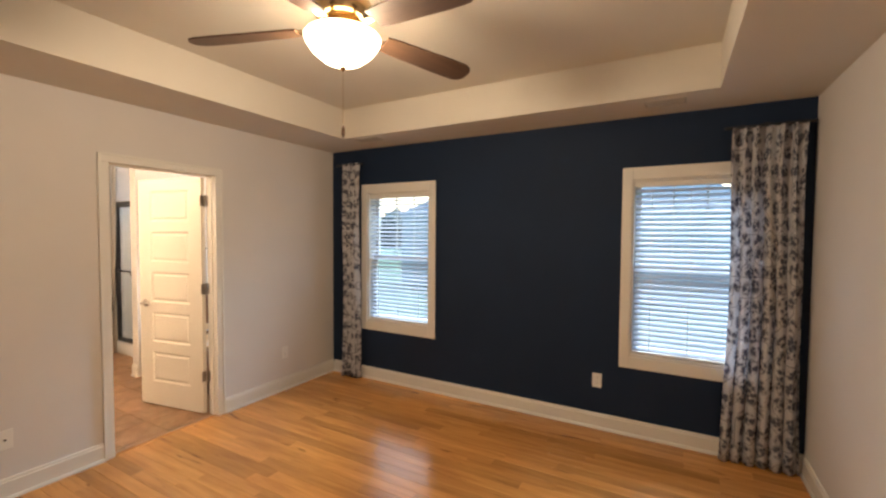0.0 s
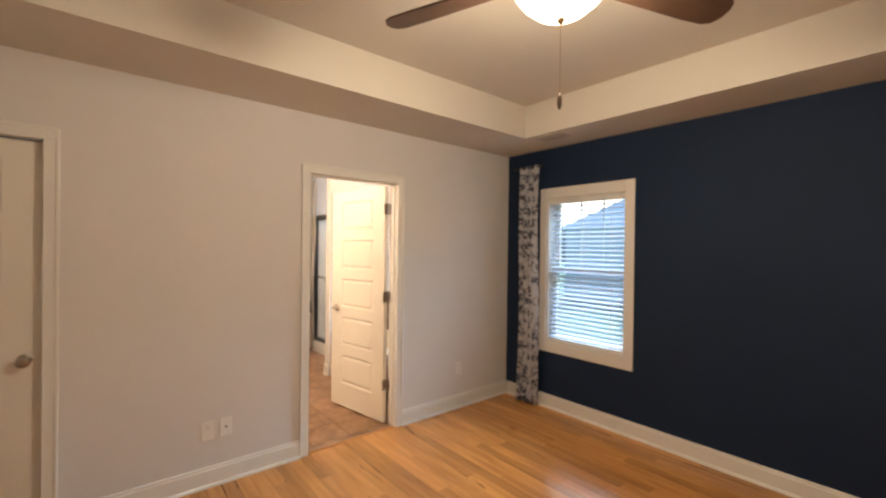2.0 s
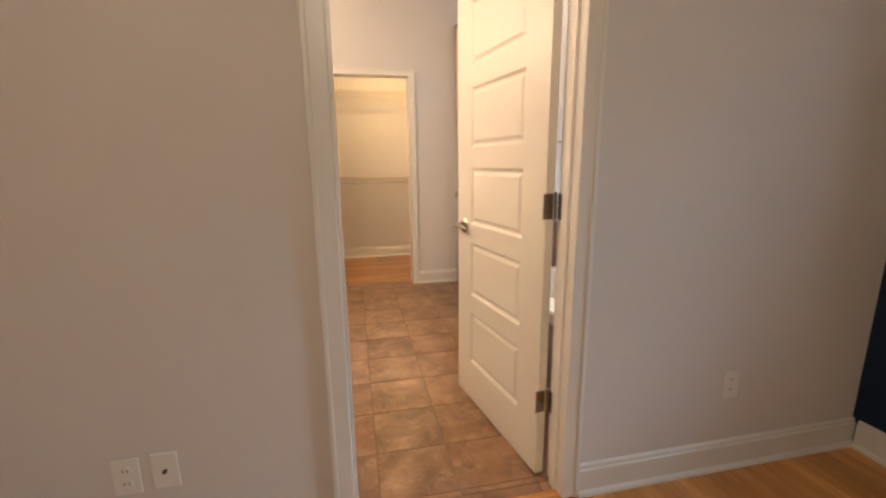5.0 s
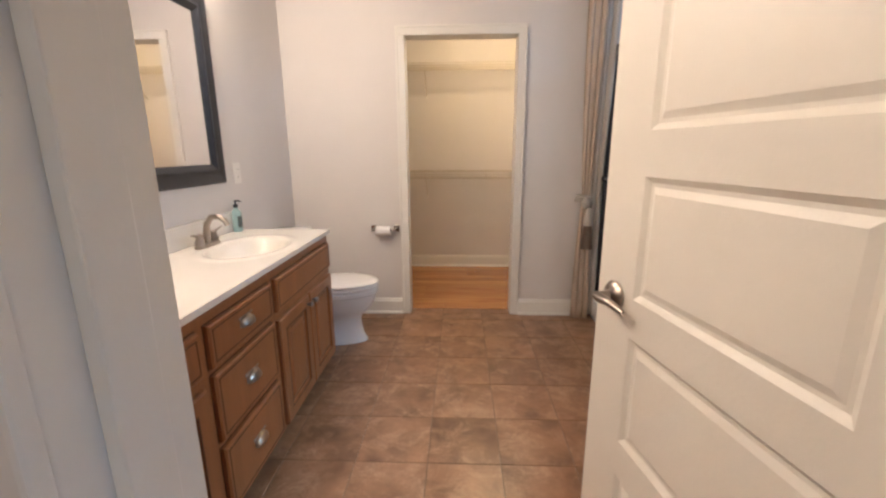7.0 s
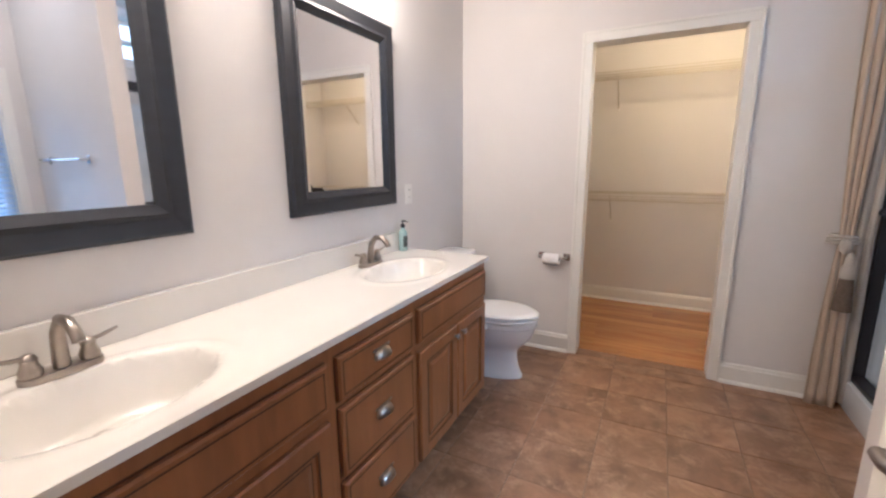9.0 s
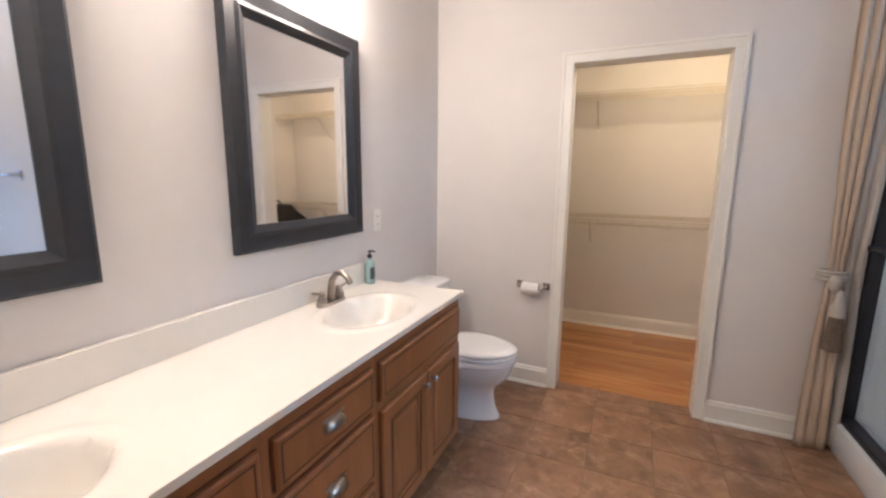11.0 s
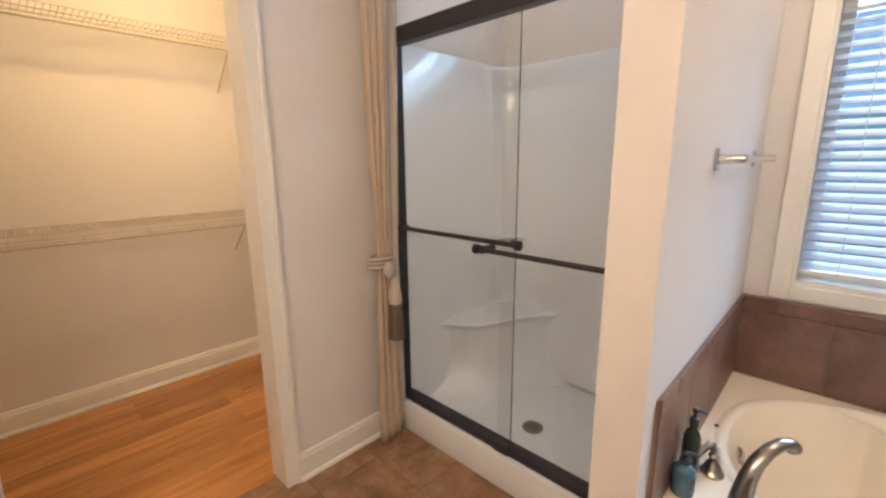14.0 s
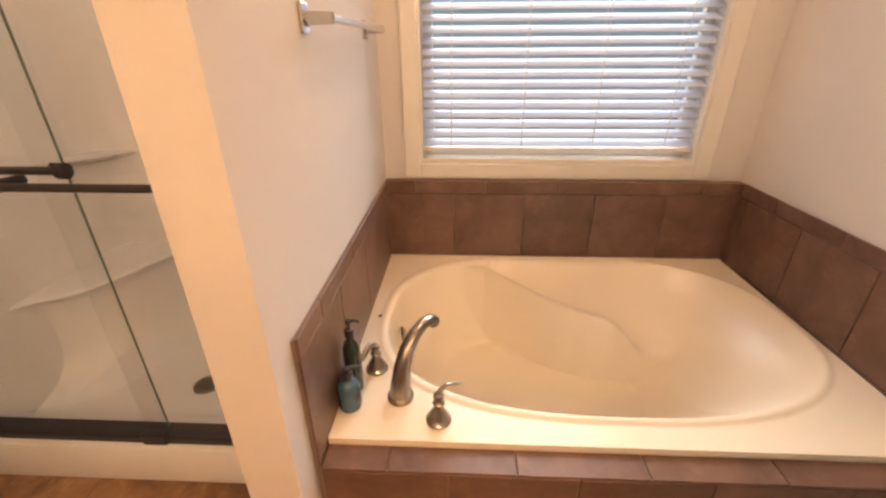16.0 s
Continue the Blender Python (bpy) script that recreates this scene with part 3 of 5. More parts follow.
for z in (.33, 1.085, 1.84):
    tagged(part("hinge_leaf", B(((D1 - .0025, T - .036, z - .045), (D1 - .0002, T + .003, z + .045))), M_NICKEL, None), label="dull nickel hinge leaf on the bathroom door frame", category="hinge", group="door hinge leaves")
tagged(part("strike_plate", B(((D0 + .0002, T - .040, .90), (D0 + .0022, T - .008, .965))), M_NICKEL, None), label="nickel strike plate let into the bathroom door frame", category="strike plate")

leaf2, th = panel_door("door_hall", "closed white five-panel door with a satin nickel knob", L1 - L0 - .006, m=pose(L0 + .003, .0745, 0, 0, 0, 180) @ Matrix.Translation((0, .035, 0)))
kn = part("door_knob", lathe(bmesh.new(), [(.030, 0), (.030, .005), (.014, .012), (.012, .032), (.024, .040), (.029, .052), (.026, .064), (.012, .070)], 22, Matrix.Translation((-(L1 - L0 - .006) + .065, 0, .92)) @ pose(0, 0, 0, -90)), M_NICKEL, leaf2, "satin nickel round door knob", smooth=True)


# ---- wall plates and vents ----
def outlet(m, label, slots=2, group="", switch=False):
    """A cover plate in the local xz plane, standing off towards -y."""
    ob = thing("light_switch" if switch else "wall_outlet", label, "light switch" if switch else "electrical outlet", m, group)
    part("plate", B(((-.036, -.006, -.058), (.036, 0, .058))), M_PLASTIC, ob, bevel=.003)
    if switch:
        part("rocker", B(((-.016, -.009, -.033), (.016, -.006, .033))), M_PLASTIC, ob, bevel=.002)
    elif slots:
        for z in (-.021, .021):
            f = part("socket", lathe(bmesh.new(), [(.0165, 0), (.0165, .002)], 16, Matrix.Translation((0, -.006, z)) @ pose(0, 0, 0, 90)), M_PLASTIC, ob)
            part("slots", B(((-.007, -.0086, z - .003), (-.005, -.008, z + .006)), ((.005, -.0086, z - .003), (.007, -.0086 + .0006, z + .006))), M_SLOT, f)
    else:
        part("jack", lathe(bmesh.new(), [(.006, 0), (.006, .008)], 12, Matrix.Translation((0, -.006, 0)) @ pose(0, 0, 0, 90)), M_SLOT, ob)
    return ob


outlet(pose(-.494, 0, .347), "white electrical outlet low on the bedroom wall", group="outlets by the doorway")
outlet(pose(-.391, 0, .352), "white cable jack plate low on the bedroom wall", slots=0, group="outlets by the doorway")
outlet(pose(1.615, 0, .372), "white electrical outlet between the doorway and the curtain")
outlet(pose(XE, -2.872, .392, 0, 0, -90), "white electrical outlet on the navy wall between the windows")
outlet(pose(XW, 2.18, 1.15, 0, 0, 90), "white outlet plate on the wall above the vanity end")


def vent(m, label):
    ob = thing("ceiling_vent", label, "air vent", m)
    part("frame", B(((-.125, -.060, -.006), (.125, -.046, 0)), ((-.125, .046, -.006), (.125, .060, 0)), ((-.125, -.046, -.006), (-.112, .046, 0)), ((.112, -.046, -.006), (.125, .046, 0))), M_VENT, ob, bevel=.002)
    part("duct", B(((-.112, -.046, -.001), (.112, .046, -.0002))), M_SLOT, ob)
    for k in range(7):
        y = -.038 + k * .0127
        b2 = bmesh.new()
        box(b2, (-.111, -.0035, -.0008), (.111, .0035, .0004), Matrix.Translation((0, y, -.004)) @ pose(0, 0, 0, 50))
        part("louvre", b2, M_VENT, ob)
    return ob


vent(pose(1.985, -3.32, CEIL, 0, 0, 90), "cream metal ceiling vent above a bedroom window")
vent(pose(1.95, -.80, CEIL, 0, 0, 90), "cream metal ceiling vent near the room corner")

# ---- ceiling fan ----
fan = thing("ceiling_fan", "brown-bladed ceiling fan with a lit frosted glass bowl", "ceiling fan", pose(.19, -2.085, 0))
part("canopy", lathe(bmesh.new(), [(.065, TRAY), (.065, TRAY - .02), (.045, TRAY - .055), (.015, TRAY - .06)], 24), M_BRASS, fan, smooth=True)
part("downrod", lathe(bmesh.new(), [(.013, TRAY - .05), (.013, 2.62)], 12), M_BRASS, fan, smooth=True)
part("motor", lathe(bmesh.new(), [(.03, 2.64), (.10, 2.625), (.125, 2.59), (.125, 2.54), (.10, 2.51), (.07, 2.50), (.065, 2.47), (.12, 2.46), (.13, 2.45), (.10, 2.447)], 32), M_BRASS, fan, smooth=True)
bowl = part("light_bowl", lathe(bmesh.new(), [(.160, 2.448), (.168, 2.438), (.162, 2.418), (.135, 2.380), (.09, 2.342), (.05, 2.324), (.012, 2.318)], 36, cap=False), M_BOWL, fan, "frosted glass bowl, lit", smooth=True)
bowl.visible_shadow = False
part("finial", lathe(bmesh.new(), [(.004, 2.319), (.014, 2.314), (.012, 2.305), (.005, 2.297)], 14), M_BRASS, bowl, smooth=True)
for k in (0, 2, 3, 4):
    a = -27 + 72 * k
    R = pose(0, 0, 0, 0, 0, a)
    br = part("blade_bracket", B(((.10, -.018, 2.466), (.25, .018, 2.472))), M_BRASS, fan, bevel=.002)
    br.matrix_basis = R
    bm = bmesh.new()
    out = [(.20, -.050), (.26, -.058), (.55, -.070), (.645, -.068), (.675, -.052), (.69, -.022), (.69, .022), (.675, .052), (.645, .068), (.55, .070), (.26, .058), (.20, .050)]
    prism(bm, out, "z", -.004, .004)
    bl = part("blade", bm, M_BLADE, fan)
    bl.matrix_basis = R @ Matrix.Translation((0, 0, 2.482)) @ pose(0, 0, 0, -12, 4.5)
part("pull_chain", tube(bmesh.new(), [(.004, .004, 2.30), (.004, .004, 2.06)], .0012, 6), M_BRASS, fan)
part("chain_knob", lathe(bmesh.new(), [(.003, 2.062), (.008, 2.05), (.009, 2.02), (.004, 2.005)], 10, Matrix.Translation((.004, .004, 0))), M_BLADE, fan)


# ---- floral curtains ----
def curtain(y0, y1, z0, z1, x, label, folds, seed):
    ob = thing("window_curtain", label, "curtain", group="bedroom curtains")
    bm = bmesh.new()
    uv = bm.loops.layers.uv.new("UVMap")
    rnd = random.Random(seed)
    nu, nv = folds * 10, 26
    amp = [rnd.uniform(.6, 1.2) for _ in range(folds * 2 + 2)]
    grid = []
    for j in range(nv + 1):
        v = j / nv
        row = []
        for i in range(nu + 1):
            u = i / nu
            ph = u * folds * 2 * math.pi
            a = .026 * amp[int(u * folds * 2)] * (1 + .2 * math.sin(3 * v + i))
            sway = .012 * math.sin(2.2 * v * math.pi + seed) * v
            wob = .01 * math.sin(ph * .5 + 4 * v)
            flare = 1 + .10 * (1 - v) ** 2 - .05 * math.sin(math.pi * v)
            yc = (y0 + y1) / 2
            y = yc + ((y0 + (y1 - y0) * u) - yc) * flare + sway + .006 * math.cos(ph + 2 * v)
            row.append((bm.verts.new((x + a * math.sin(ph + .4 * math.sin(5 * v)) + wob, y, z0 + (z1 - z0) * v)), u, v))
        grid.append(row)
    for j in range(nv):
        for i in range(nu):
            q = (grid[j][i], grid[j][i + 1], grid[j + 1][i + 1], grid[j + 1][i])
            f = bm.faces.new([p[0] for p in q])
            for lp, p in zip(f.loops, q):
                lp[uv].uv = (p[1] * (y1 - y0) * 2.2, p[2] * (z1 - z0))
    c = part("cloth", bm, M_FLORAL, ob, smooth=True)
    so = c.modifiers.new("thickness", "SOLIDIFY")
    so.thickness = .002
    return ob


curtain(-.46, -.24, .012, 2.32, XE - .085, "sheer white curtain with dark floral print gathered in the corner", 4, 3)
curtain(-4.13, -3.73, .012, 2.30, XE - .085, "sheer white curtain with dark floral print drawn partly over a window", 6, 8)
for ya, yb in ((-.50, -.14), (-4.17, -3.68)):
    rod = thing("curtain_rod", "dark metal curtain rod holding a gathered curtain", "curtain rod", group="curtain rods")
    part("rod", tube(bmesh.new(), [(XE - .085, ya, 2.305), (XE - .085, yb, 2.305)], .009, 12), M_BLACK, rod, smooth=True)
    part("bracket", B(((XE - .09, (ya + yb) / 2 - .008, 2.30), (XE, (ya + yb) / 2 + .008, 2.312)), ((XE - .006, (ya + yb) / 2 - .02, 2.27), (XE, (ya + yb) / 2 + .02, 2.34))), M_BLACK, rod, bevel=.002)


# ---- vanity ----
VF = -.388   # face of the drawers and doors
VX = -.369   # front edge of the top
VY0, VY1 = T + .003, 2.105
VT = .838


def raised_front(bm, y0, y1, z0, z1, x, deep=True):
    """A drawer or door front facing +x with an ogee edge; doors have a sunk field with a raised middle."""
    steps = [(0, 0), (0, .012), (.006, .018), (.012, .018)]
    if deep:
        steps += [(.055, .018), (.062, .009), (.078, .009), (.098, .016)]
    rings = []
    for inset, d in steps:
        rings.append([bm.verts.new((x + d, a, b)) for a, b in ((y0 + inset, z0 + inset), (y1 - inset, z0 + inset), (y1 - inset, z1 - inset), (y0 + inset, z1 - inset))])
    for r, q in zip(rings, rings[1:]):
        for k in range(4):
            bm.faces.new((r[k], r[(k + 1) % 4], q[(k + 1) % 4], q[k]))
    bm.faces.new(rings[-1])
    bm.faces.new(rings[0][::-1])
    return bm


def glaze_line(y0, y1, z0, z1, x, w=.004):
    return B(((x, y0, z0), (x + .0012, y1, z0 + w)), ((x, y0, z1 - w), (x + .0012, y1, z1)), ((x, y0, z0 + w), (x + .0012, y0 + w, z1 - w)), ((x, y1 - w, z0 + w), (x + .0012, y1, z1 - w)))


def cup_pull(parent, y, z, x):
    bm = bmesh.new()
    n, mm = 14, 6
    rings = []
    for j in range(mm + 1):
        b = math.pi / 2 * j / mm
        row = []
        for i in range(n + 1):
            a = math.pi * i / n
            rr = math.sin(a) ** .65 if 0 < i < n else 0.0
            row.append(bm.verts.new((x + .001 + .024 * rr * math.sin(b), y + .042 * math.cos(a), z - .014 + .034 * rr * math.cos(b))))
        rings.append(row)
    for a, b in zip(rings, rings[1:]):
        for i in range(n):
            bm.faces.new((a[i], a[i + 1], b[i + 1], b[i]))
    pl = part("cup_pull", bm, M_NICKEL, parent, "satin nickel cup pull", smooth=True)
    so = pl.modifiers.new("thickness", "SOLIDIFY")
    so.thickness = .003
    part("backplate", B(((x, y - .046, z + .012), (x + .0025, y + .046, z + .022))), M_NICKEL, pl, bevel=.001)


def round_knob(parent, y, z, x):
    part("knob", lathe(bmesh.new(), [(.007, 0), (.006, .010), (.013, .018), (.014, .024), (.008, .030)], 16, Matrix.Translation((x, y, z)) @ pose(0, 0, 0, 0, 90)), M_NICKEL, parent, "small nickel knob", smooth=True)


def vanity_unit(kind, y0, y1, label):
    ob = thing("vanity_cabinet", label, "bathroom cabinet", group="vanity cabinets")
    xb = XW + .002
    zt = VT - .024
    part("side_panel", B(((xb, y0, .085), (VF - .02, y0 + .016, zt))), M_CAB, ob)
    part("side_panel", B(((xb, y1 - .016, .085), (VF - .02, y1, zt))), M_CAB, ob)
    part("bottom_panel", B(((xb, y0 + .016, .085), (VF - .02, y1 - .016, .10))), M_CAB, ob)
    part("face_frame", B(((VF - .02, y0, .085), (VF, y1, zt))), M_CAB, ob)
    # toe kick coloured much darker than the cabinet faces
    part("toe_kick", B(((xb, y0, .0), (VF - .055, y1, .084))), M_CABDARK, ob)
    g = .022
    if kind == "drawers":
        for a, b in ((.628, .768), (.375, .603), (.110, .350)):
            d = part("drawer", raised_front(bmesh.new(), y0 + g, y1 - g, a, b, VF + .0005, False), M_CAB, ob)
            part("glaze_line", glaze_line(y0 + g + .016, y1 - g - .016, a + .016, b - .016, VF + .0182), M_CABDARK, d)
            part("glaze_line", glaze_line(y0 + g - .004, y1 - g + .004, a - .004, b + .004, VF - .0002, .005), M_CABDARK, d)
            cup_pull(d, (y0 + y1) / 2, (a + b) / 2 + .005, VF + .018)
    else:
        ym = (y0 + y1) / 2
        d = part("false_drawer_front", raised_front(bmesh.new(), y0 + g, y1 - g, .628, .768, VF + .0005, False), M_CAB, ob)
        part("glaze_line", glaze_line(y0 + g + .016, y1 - g - .016, .644, .752, VF + .0182), M_CABDARK, d)
        part("glaze_line", glaze_line(y0 + g - .004, y1 - g + .004, .624, .772, VF - .0002, .005), M_CABDARK, d)
        for a, b, ky in ((y0 + g, ym - .002, ym - .035), (ym + .002, y1 - g, ym + .035)):
            d = part("door", raised_front(bmesh.new(), a, b, .105, .590, VF + .0005), M_CAB, ob)
            part("glaze_line", glaze_line(a + .054, b - .054, .105 + .054, .590 - .054, VF + .0175, .006), M_CABDARK, d)
            part("glaze_line", glaze_line(a + .076, b - .076, .105 + .076, .590 - .076, VF + .0092, .004), M_CABDARK, d)
            round_knob(d, ky, .545, VF + .018)
    return ob


vanity_unit("sink", VY0, .905, "stained maple sink cabinet with two doors beside the bathroom door")
vanity_unit("drawers", .905, 1.365, "stained maple three-drawer cabinet with nickel cup pulls between the sinks")
vanity_unit("sink", 1.365, VY1 - .003, "stained maple sink cabinet with two doors beside the toilet")


def basin_top(name, x0, x1, y0, y1, z, th, bowls, material, label, rows=10, ny=64, nx=34, category="countertop"):
    """A slab whose top is pressed down into smooth oval bowls: each (cx, cy, rx, ry, depth, rim)."""
    bm = bmesh.new()
    grid = []

    def depth(x, y):
        h = 0
        for cx, cy, rx, ry, dp, rim in bowls:
            d = math.hypot((x - cx) / rx, (y - cy) / ry)
            if d < 1:
                q = 1 - d
                h -= dp * (1 - (1 - min(q * 1.9, 1)) ** 2.2) * (.93 + .07 * (1 - d * d))
            elif d < 1 + rim:
                h += .0035 * math.sin((d - 1) / rim * math.pi)
        return h
    for j in range(ny + 1):
        y = y0 + (y1 - y0) * j / ny
        grid.append([bm.verts.new((x0 + (x1 - x0) * i / nx, y, z + depth(x0 + (x1 - x0) * i / nx, y))) for i in range(nx + 1)])
    for j in range(ny):
        for i in range(nx):
            bm.faces.new((grid[j][i], grid[j][i + 1], grid[j + 1][i + 1], grid[j + 1][i]))
    # side skirt with an eased lower edge
    ring = grid[0][:-1] + [r[-1] for r in grid[:-1]] + grid[-1][:0:-1] + [r[0] for r in grid[:0:-1]]
    low = [bm.verts.new((v.co.x, v.co.y, z - th)) for v in ring]
    n = len(ring)
    for k in range(n):
        bm.faces.new((ring[k], low[k], low[(k + 1) % n], ring[(k + 1) % n]))
    bmesh.ops.recalc_face_normals(bm, faces=bm.faces)
    return bm


counter = thing("vanity_countertop", "cream cultured marble vanity top with two moulded oval basins", "countertop")
bm = basin_top("top", XW + .002, VX, VY0, 2.118, VT, .022, [(-.61, .475, .162, .232, .125, .28), (-.61, 1.67, .162, .222, .125, .28)], M_MARBLE, "", ny=150, nx=44)
part("top", bm, M_MARBLE, counter, smooth=True)
part("backsplash", B(((XW + .0015, VY0, VT + .0005), (XW + .021, 2.118, VT + .108))), M_MARBLE, counter, bevel=.004)
for y in (.475, 1.67):
    dr = part("drain", lathe(bmesh.new(), [(.024, .000), (.024, .0035), (.018, .0040)], 20, Matrix.Translation((-.662, y, VT - .1235))), M_NICKEL, counter, "dull metal drain ring", smooth=True)
    part("stopper", lathe(bmesh.new(), [(.016, .0045), (.016, .008), (.010, .0105), (.003, .011)], 18, Matrix.Translation((-.662, y, VT - .1235))), M_NICKEL, dr, smooth=True)
    part("drain_gap", lathe(bmesh.new(), [(.0178, .0042), (.0162, .0042)], 18, Matrix.Translation((-.662, y, VT - .1235)), cap=False), M_SLOT, dr)


def faucet(x, y, z, label):
    ob = thing("sink_faucet", label, "faucet", pose(x, y, z), group="vanity faucets")
    bm = bmesh.new()
    out = [(math.cos(a) * .026, math.sin(a) * .026 + (.055 if math.sin(a) > 0 else -.055)) for a in [2 * math.pi * k / 20 for k in range(20)]]
    prism(bm, out, "z", 0, .018)
    part("base", bm, M_NICKEL, ob, bevel=.003, smooth=True)
    part("spout", tube(bmesh.new(), [(0, 0, .015), (.002, 0, .06), (.010, 0, .105), (.035, 0, .138), (.070, 0, .140), (.098, 0, .118), (.108, 0, .098)], [.018, .016, .0145, .0135, .0125, .0125, .013], 14), M_NICKEL, ob, smooth=True)
    for s in (-1, 1):
        h = part("handle", lathe(bmesh.new(), [(.021, .016), (.022, .030), (.015, .048), (.017, .056), (.012, .066), (.004, .070)], 18, Matrix.Translation((0, s * .055, 0))), M_NICKEL, ob, smooth=True)
        part("lever", tube(bmesh.new(), [(0, s * .055, .060), (.003, s * .085, .064), (.006, s * .118, .074)], [.007, .008, .006], 10, flat=[.7, .6, .5]), M_NICKEL, h, smooth=True)
    return ob


faucet(-.800, .472, VT + .001, "brushed nickel two-handle faucet at the basin near the bathroom door")
faucet(-.808, 1.67, VT + .001, "brushed nickel two-handle faucet at the basin near the toilet")


def pump_bottle(m, r, h, body, label, cap=M_BLACK, tag=True):
    ob = thing("soap_bottle", label, "soap dispenser", m)
    part("bottle", lathe(bmesh.new(), [(r * .86, 0), (r * .97, .003), (r, .010), (r, h * .54), (r * .94, h * .62), (r * .70, h * .69), (r * .44, h * .73), (r * .42, h * .80)], 24), body, ob, smooth=True)
    if tag:
        bm = bmesh.new()
        for k in range(8):
            a, b = radians(-75 + k * 14), radians(-75 + k * 14 + 14)
            q = [bm.verts.new((r * 1.015 * math.cos(t), r * 1.015 * math.sin(t), z)) for t, z in ((a, h * .14), (b, h * .14), (b, h * .50), (a, h * .50))]
            bm.faces.new(q)
        bmesh.ops.remove_doubles(bm, verts=bm.verts, dist=1e-5)
        lb = part("label", bm, M_LABEL, ob, "dark printed bottle label", smooth=True)
        so = lb.modifiers.new("thickness", "SOLIDIFY")
        so.thickness = .0006
    p = part("pump", lathe(bmesh.new(), [(r * .50, h * .775), (r * .52, h * .79), (r * .52, h * .865), (r * .40, h * .875), (r * .17, h * .88), (r * .17, h * .945), (r * .32, h * .95), (r * .32, h * .99), (r * .2, h)], 16), cap, ob, smooth=True)
    part("nozzle", tube(bmesh.new(), [(-r * .1, 0, h * .972), (r * .6, 0, h * .976), (r * 1.2, 0, h * .945)], [r * .24, r * .20, r * .12], 8), cap, p, smooth=True)
    return ob


M_BAG = mat("black_fabric", (.022, .020, .022), .8, grain=.3, scale=14, bump=.4, bscale=160)
M_AQUA = mat("aqua_soap", (.30, .42, .42), .08, grain=.1, scale=9, coat=.5)
M_BLUE = mat("blue_soap", (.04, .11, .17), .08, grain=.1, scale=9, coat=.5)
pump_bottle(pose(-.860, 2.045, VT + .001, 0, 0, 20), .0255, .172, M_AQUA, "pale aqua soap bottle with a dark label on the vanity")


# ---- mirrors and vanity lights ----
def framed_mirror(y0, y1, z0, z1, label):
    ob = thing("wall_mirror", label, "mirror", group="vanity mirrors")
    x = XW + .001
    w = .098
    prof = [(0, 0), (0, .022), (.010, .030), (.055, .024), (.070, .028), (.085, .020), (w, .014), (w, 0)]
    # four mitred sides
    cs = [(y0, z0, 1, 1), (y1, z0, -1, 1), (y1, z1, -1, -1), (y0, z1, 1, -1)]
    for k in range(4):
        bm = bmesh.new()
        rows = []
        for cy, cz, sy, sz in (cs[k], cs[(k + 1) % 4]):
            rows.append([bm.verts.new((x + d, cy + sy * u, cz + sz * u)) for u, d in prof])
        n = len(prof)
        for i in range(n):
            bm.faces.new((rows[0][i], rows[0][(i + 1) % n], rows[1][(i + 1) % n], rows[1][i]))
        bm.faces.new(rows[0])
        bm.faces.new(rows[1][::-1])
        bmesh.ops.recalc_face_normals(bm, faces=bm.faces)
        part("frame_side", bm, M_FRAME, ob)
    part("glass", B(((x + .006, y0 + w - .004, z0 + w - .004), (x + .010, y1 - w + .004, z1 - w + .004))), M_MIRROR, ob, "mirror glass")
    return ob


framed_mirror(.122, .872, 1.108, 2.010, "black wooden framed mirror over the basin near the bathroom door")
framed_mirror(1.280, 2.022, 1.108, 2.010, "black wooden framed mirror over the basin near the toilet")
for yc, where in ((.485, "near the bathroom door"), (1.65, "near the toilet")):
    ob = thing("vanity_light", "nickel two-shade vanity light over the mirror " + where, "wall light", group="vanity lights")
    part("backplate", B(((XW + .001, yc - .20, 2.20), (XW + .022, yc + .20, 2.29))), M_NICKEL, ob, bevel=.004)
    for s in (-.12, .12):
        part("arm", tube(bmesh.new(), [(XW + .02, yc + s, 2.25), (XW + .10, yc + s, 2.27), (XW + .12, yc + s, 2.245)], .007, 10), M_NICKEL, ob, smooth=True)
        sh = part("shade", lathe(bmesh.new(), [(.025, 2.25), (.045, 2.22), (.058, 2.16), (.064, 2.13)], 20, Matrix.Translation((XW + .12, yc + s, 0)), cap=False), M_SHADE, ob, smooth=True)
        sh.visible_shadow = False

# ---- toilet ----
toilet = thing("toilet", "white two-piece toilet with the lid closed between vanity and wall", "toilet", pose(0, 2.455, 0))
xb = XW + .012
bm = bmesh.new()


def loft(bm, sections):
    """Joins ovals (x0, x1, half width, z, pointedness) into a closed body along z."""
    rings = []
    n = 28
    for x0, x1, hw, z in sections:
        cx, rx = (x0 + x1) / 2, (x1 - x0) / 2
        rings.append([bm.verts.new((cx + rx * math.cos(a), hw * math.sin(a) * (1 - .12 * math.cos(a)), z)) for a in [2 * math.pi * k / n for k in range(n)]])
    for a, b in zip(rings, rings[1:]):
        for k in range(n):
            bm.faces.new((a[k], a[(k + 1) % n], b[(k + 1) % n], b[k]))
    bm.faces.new(rings[0][::-1])
    bm.faces.new(rings[-1])
    return bm


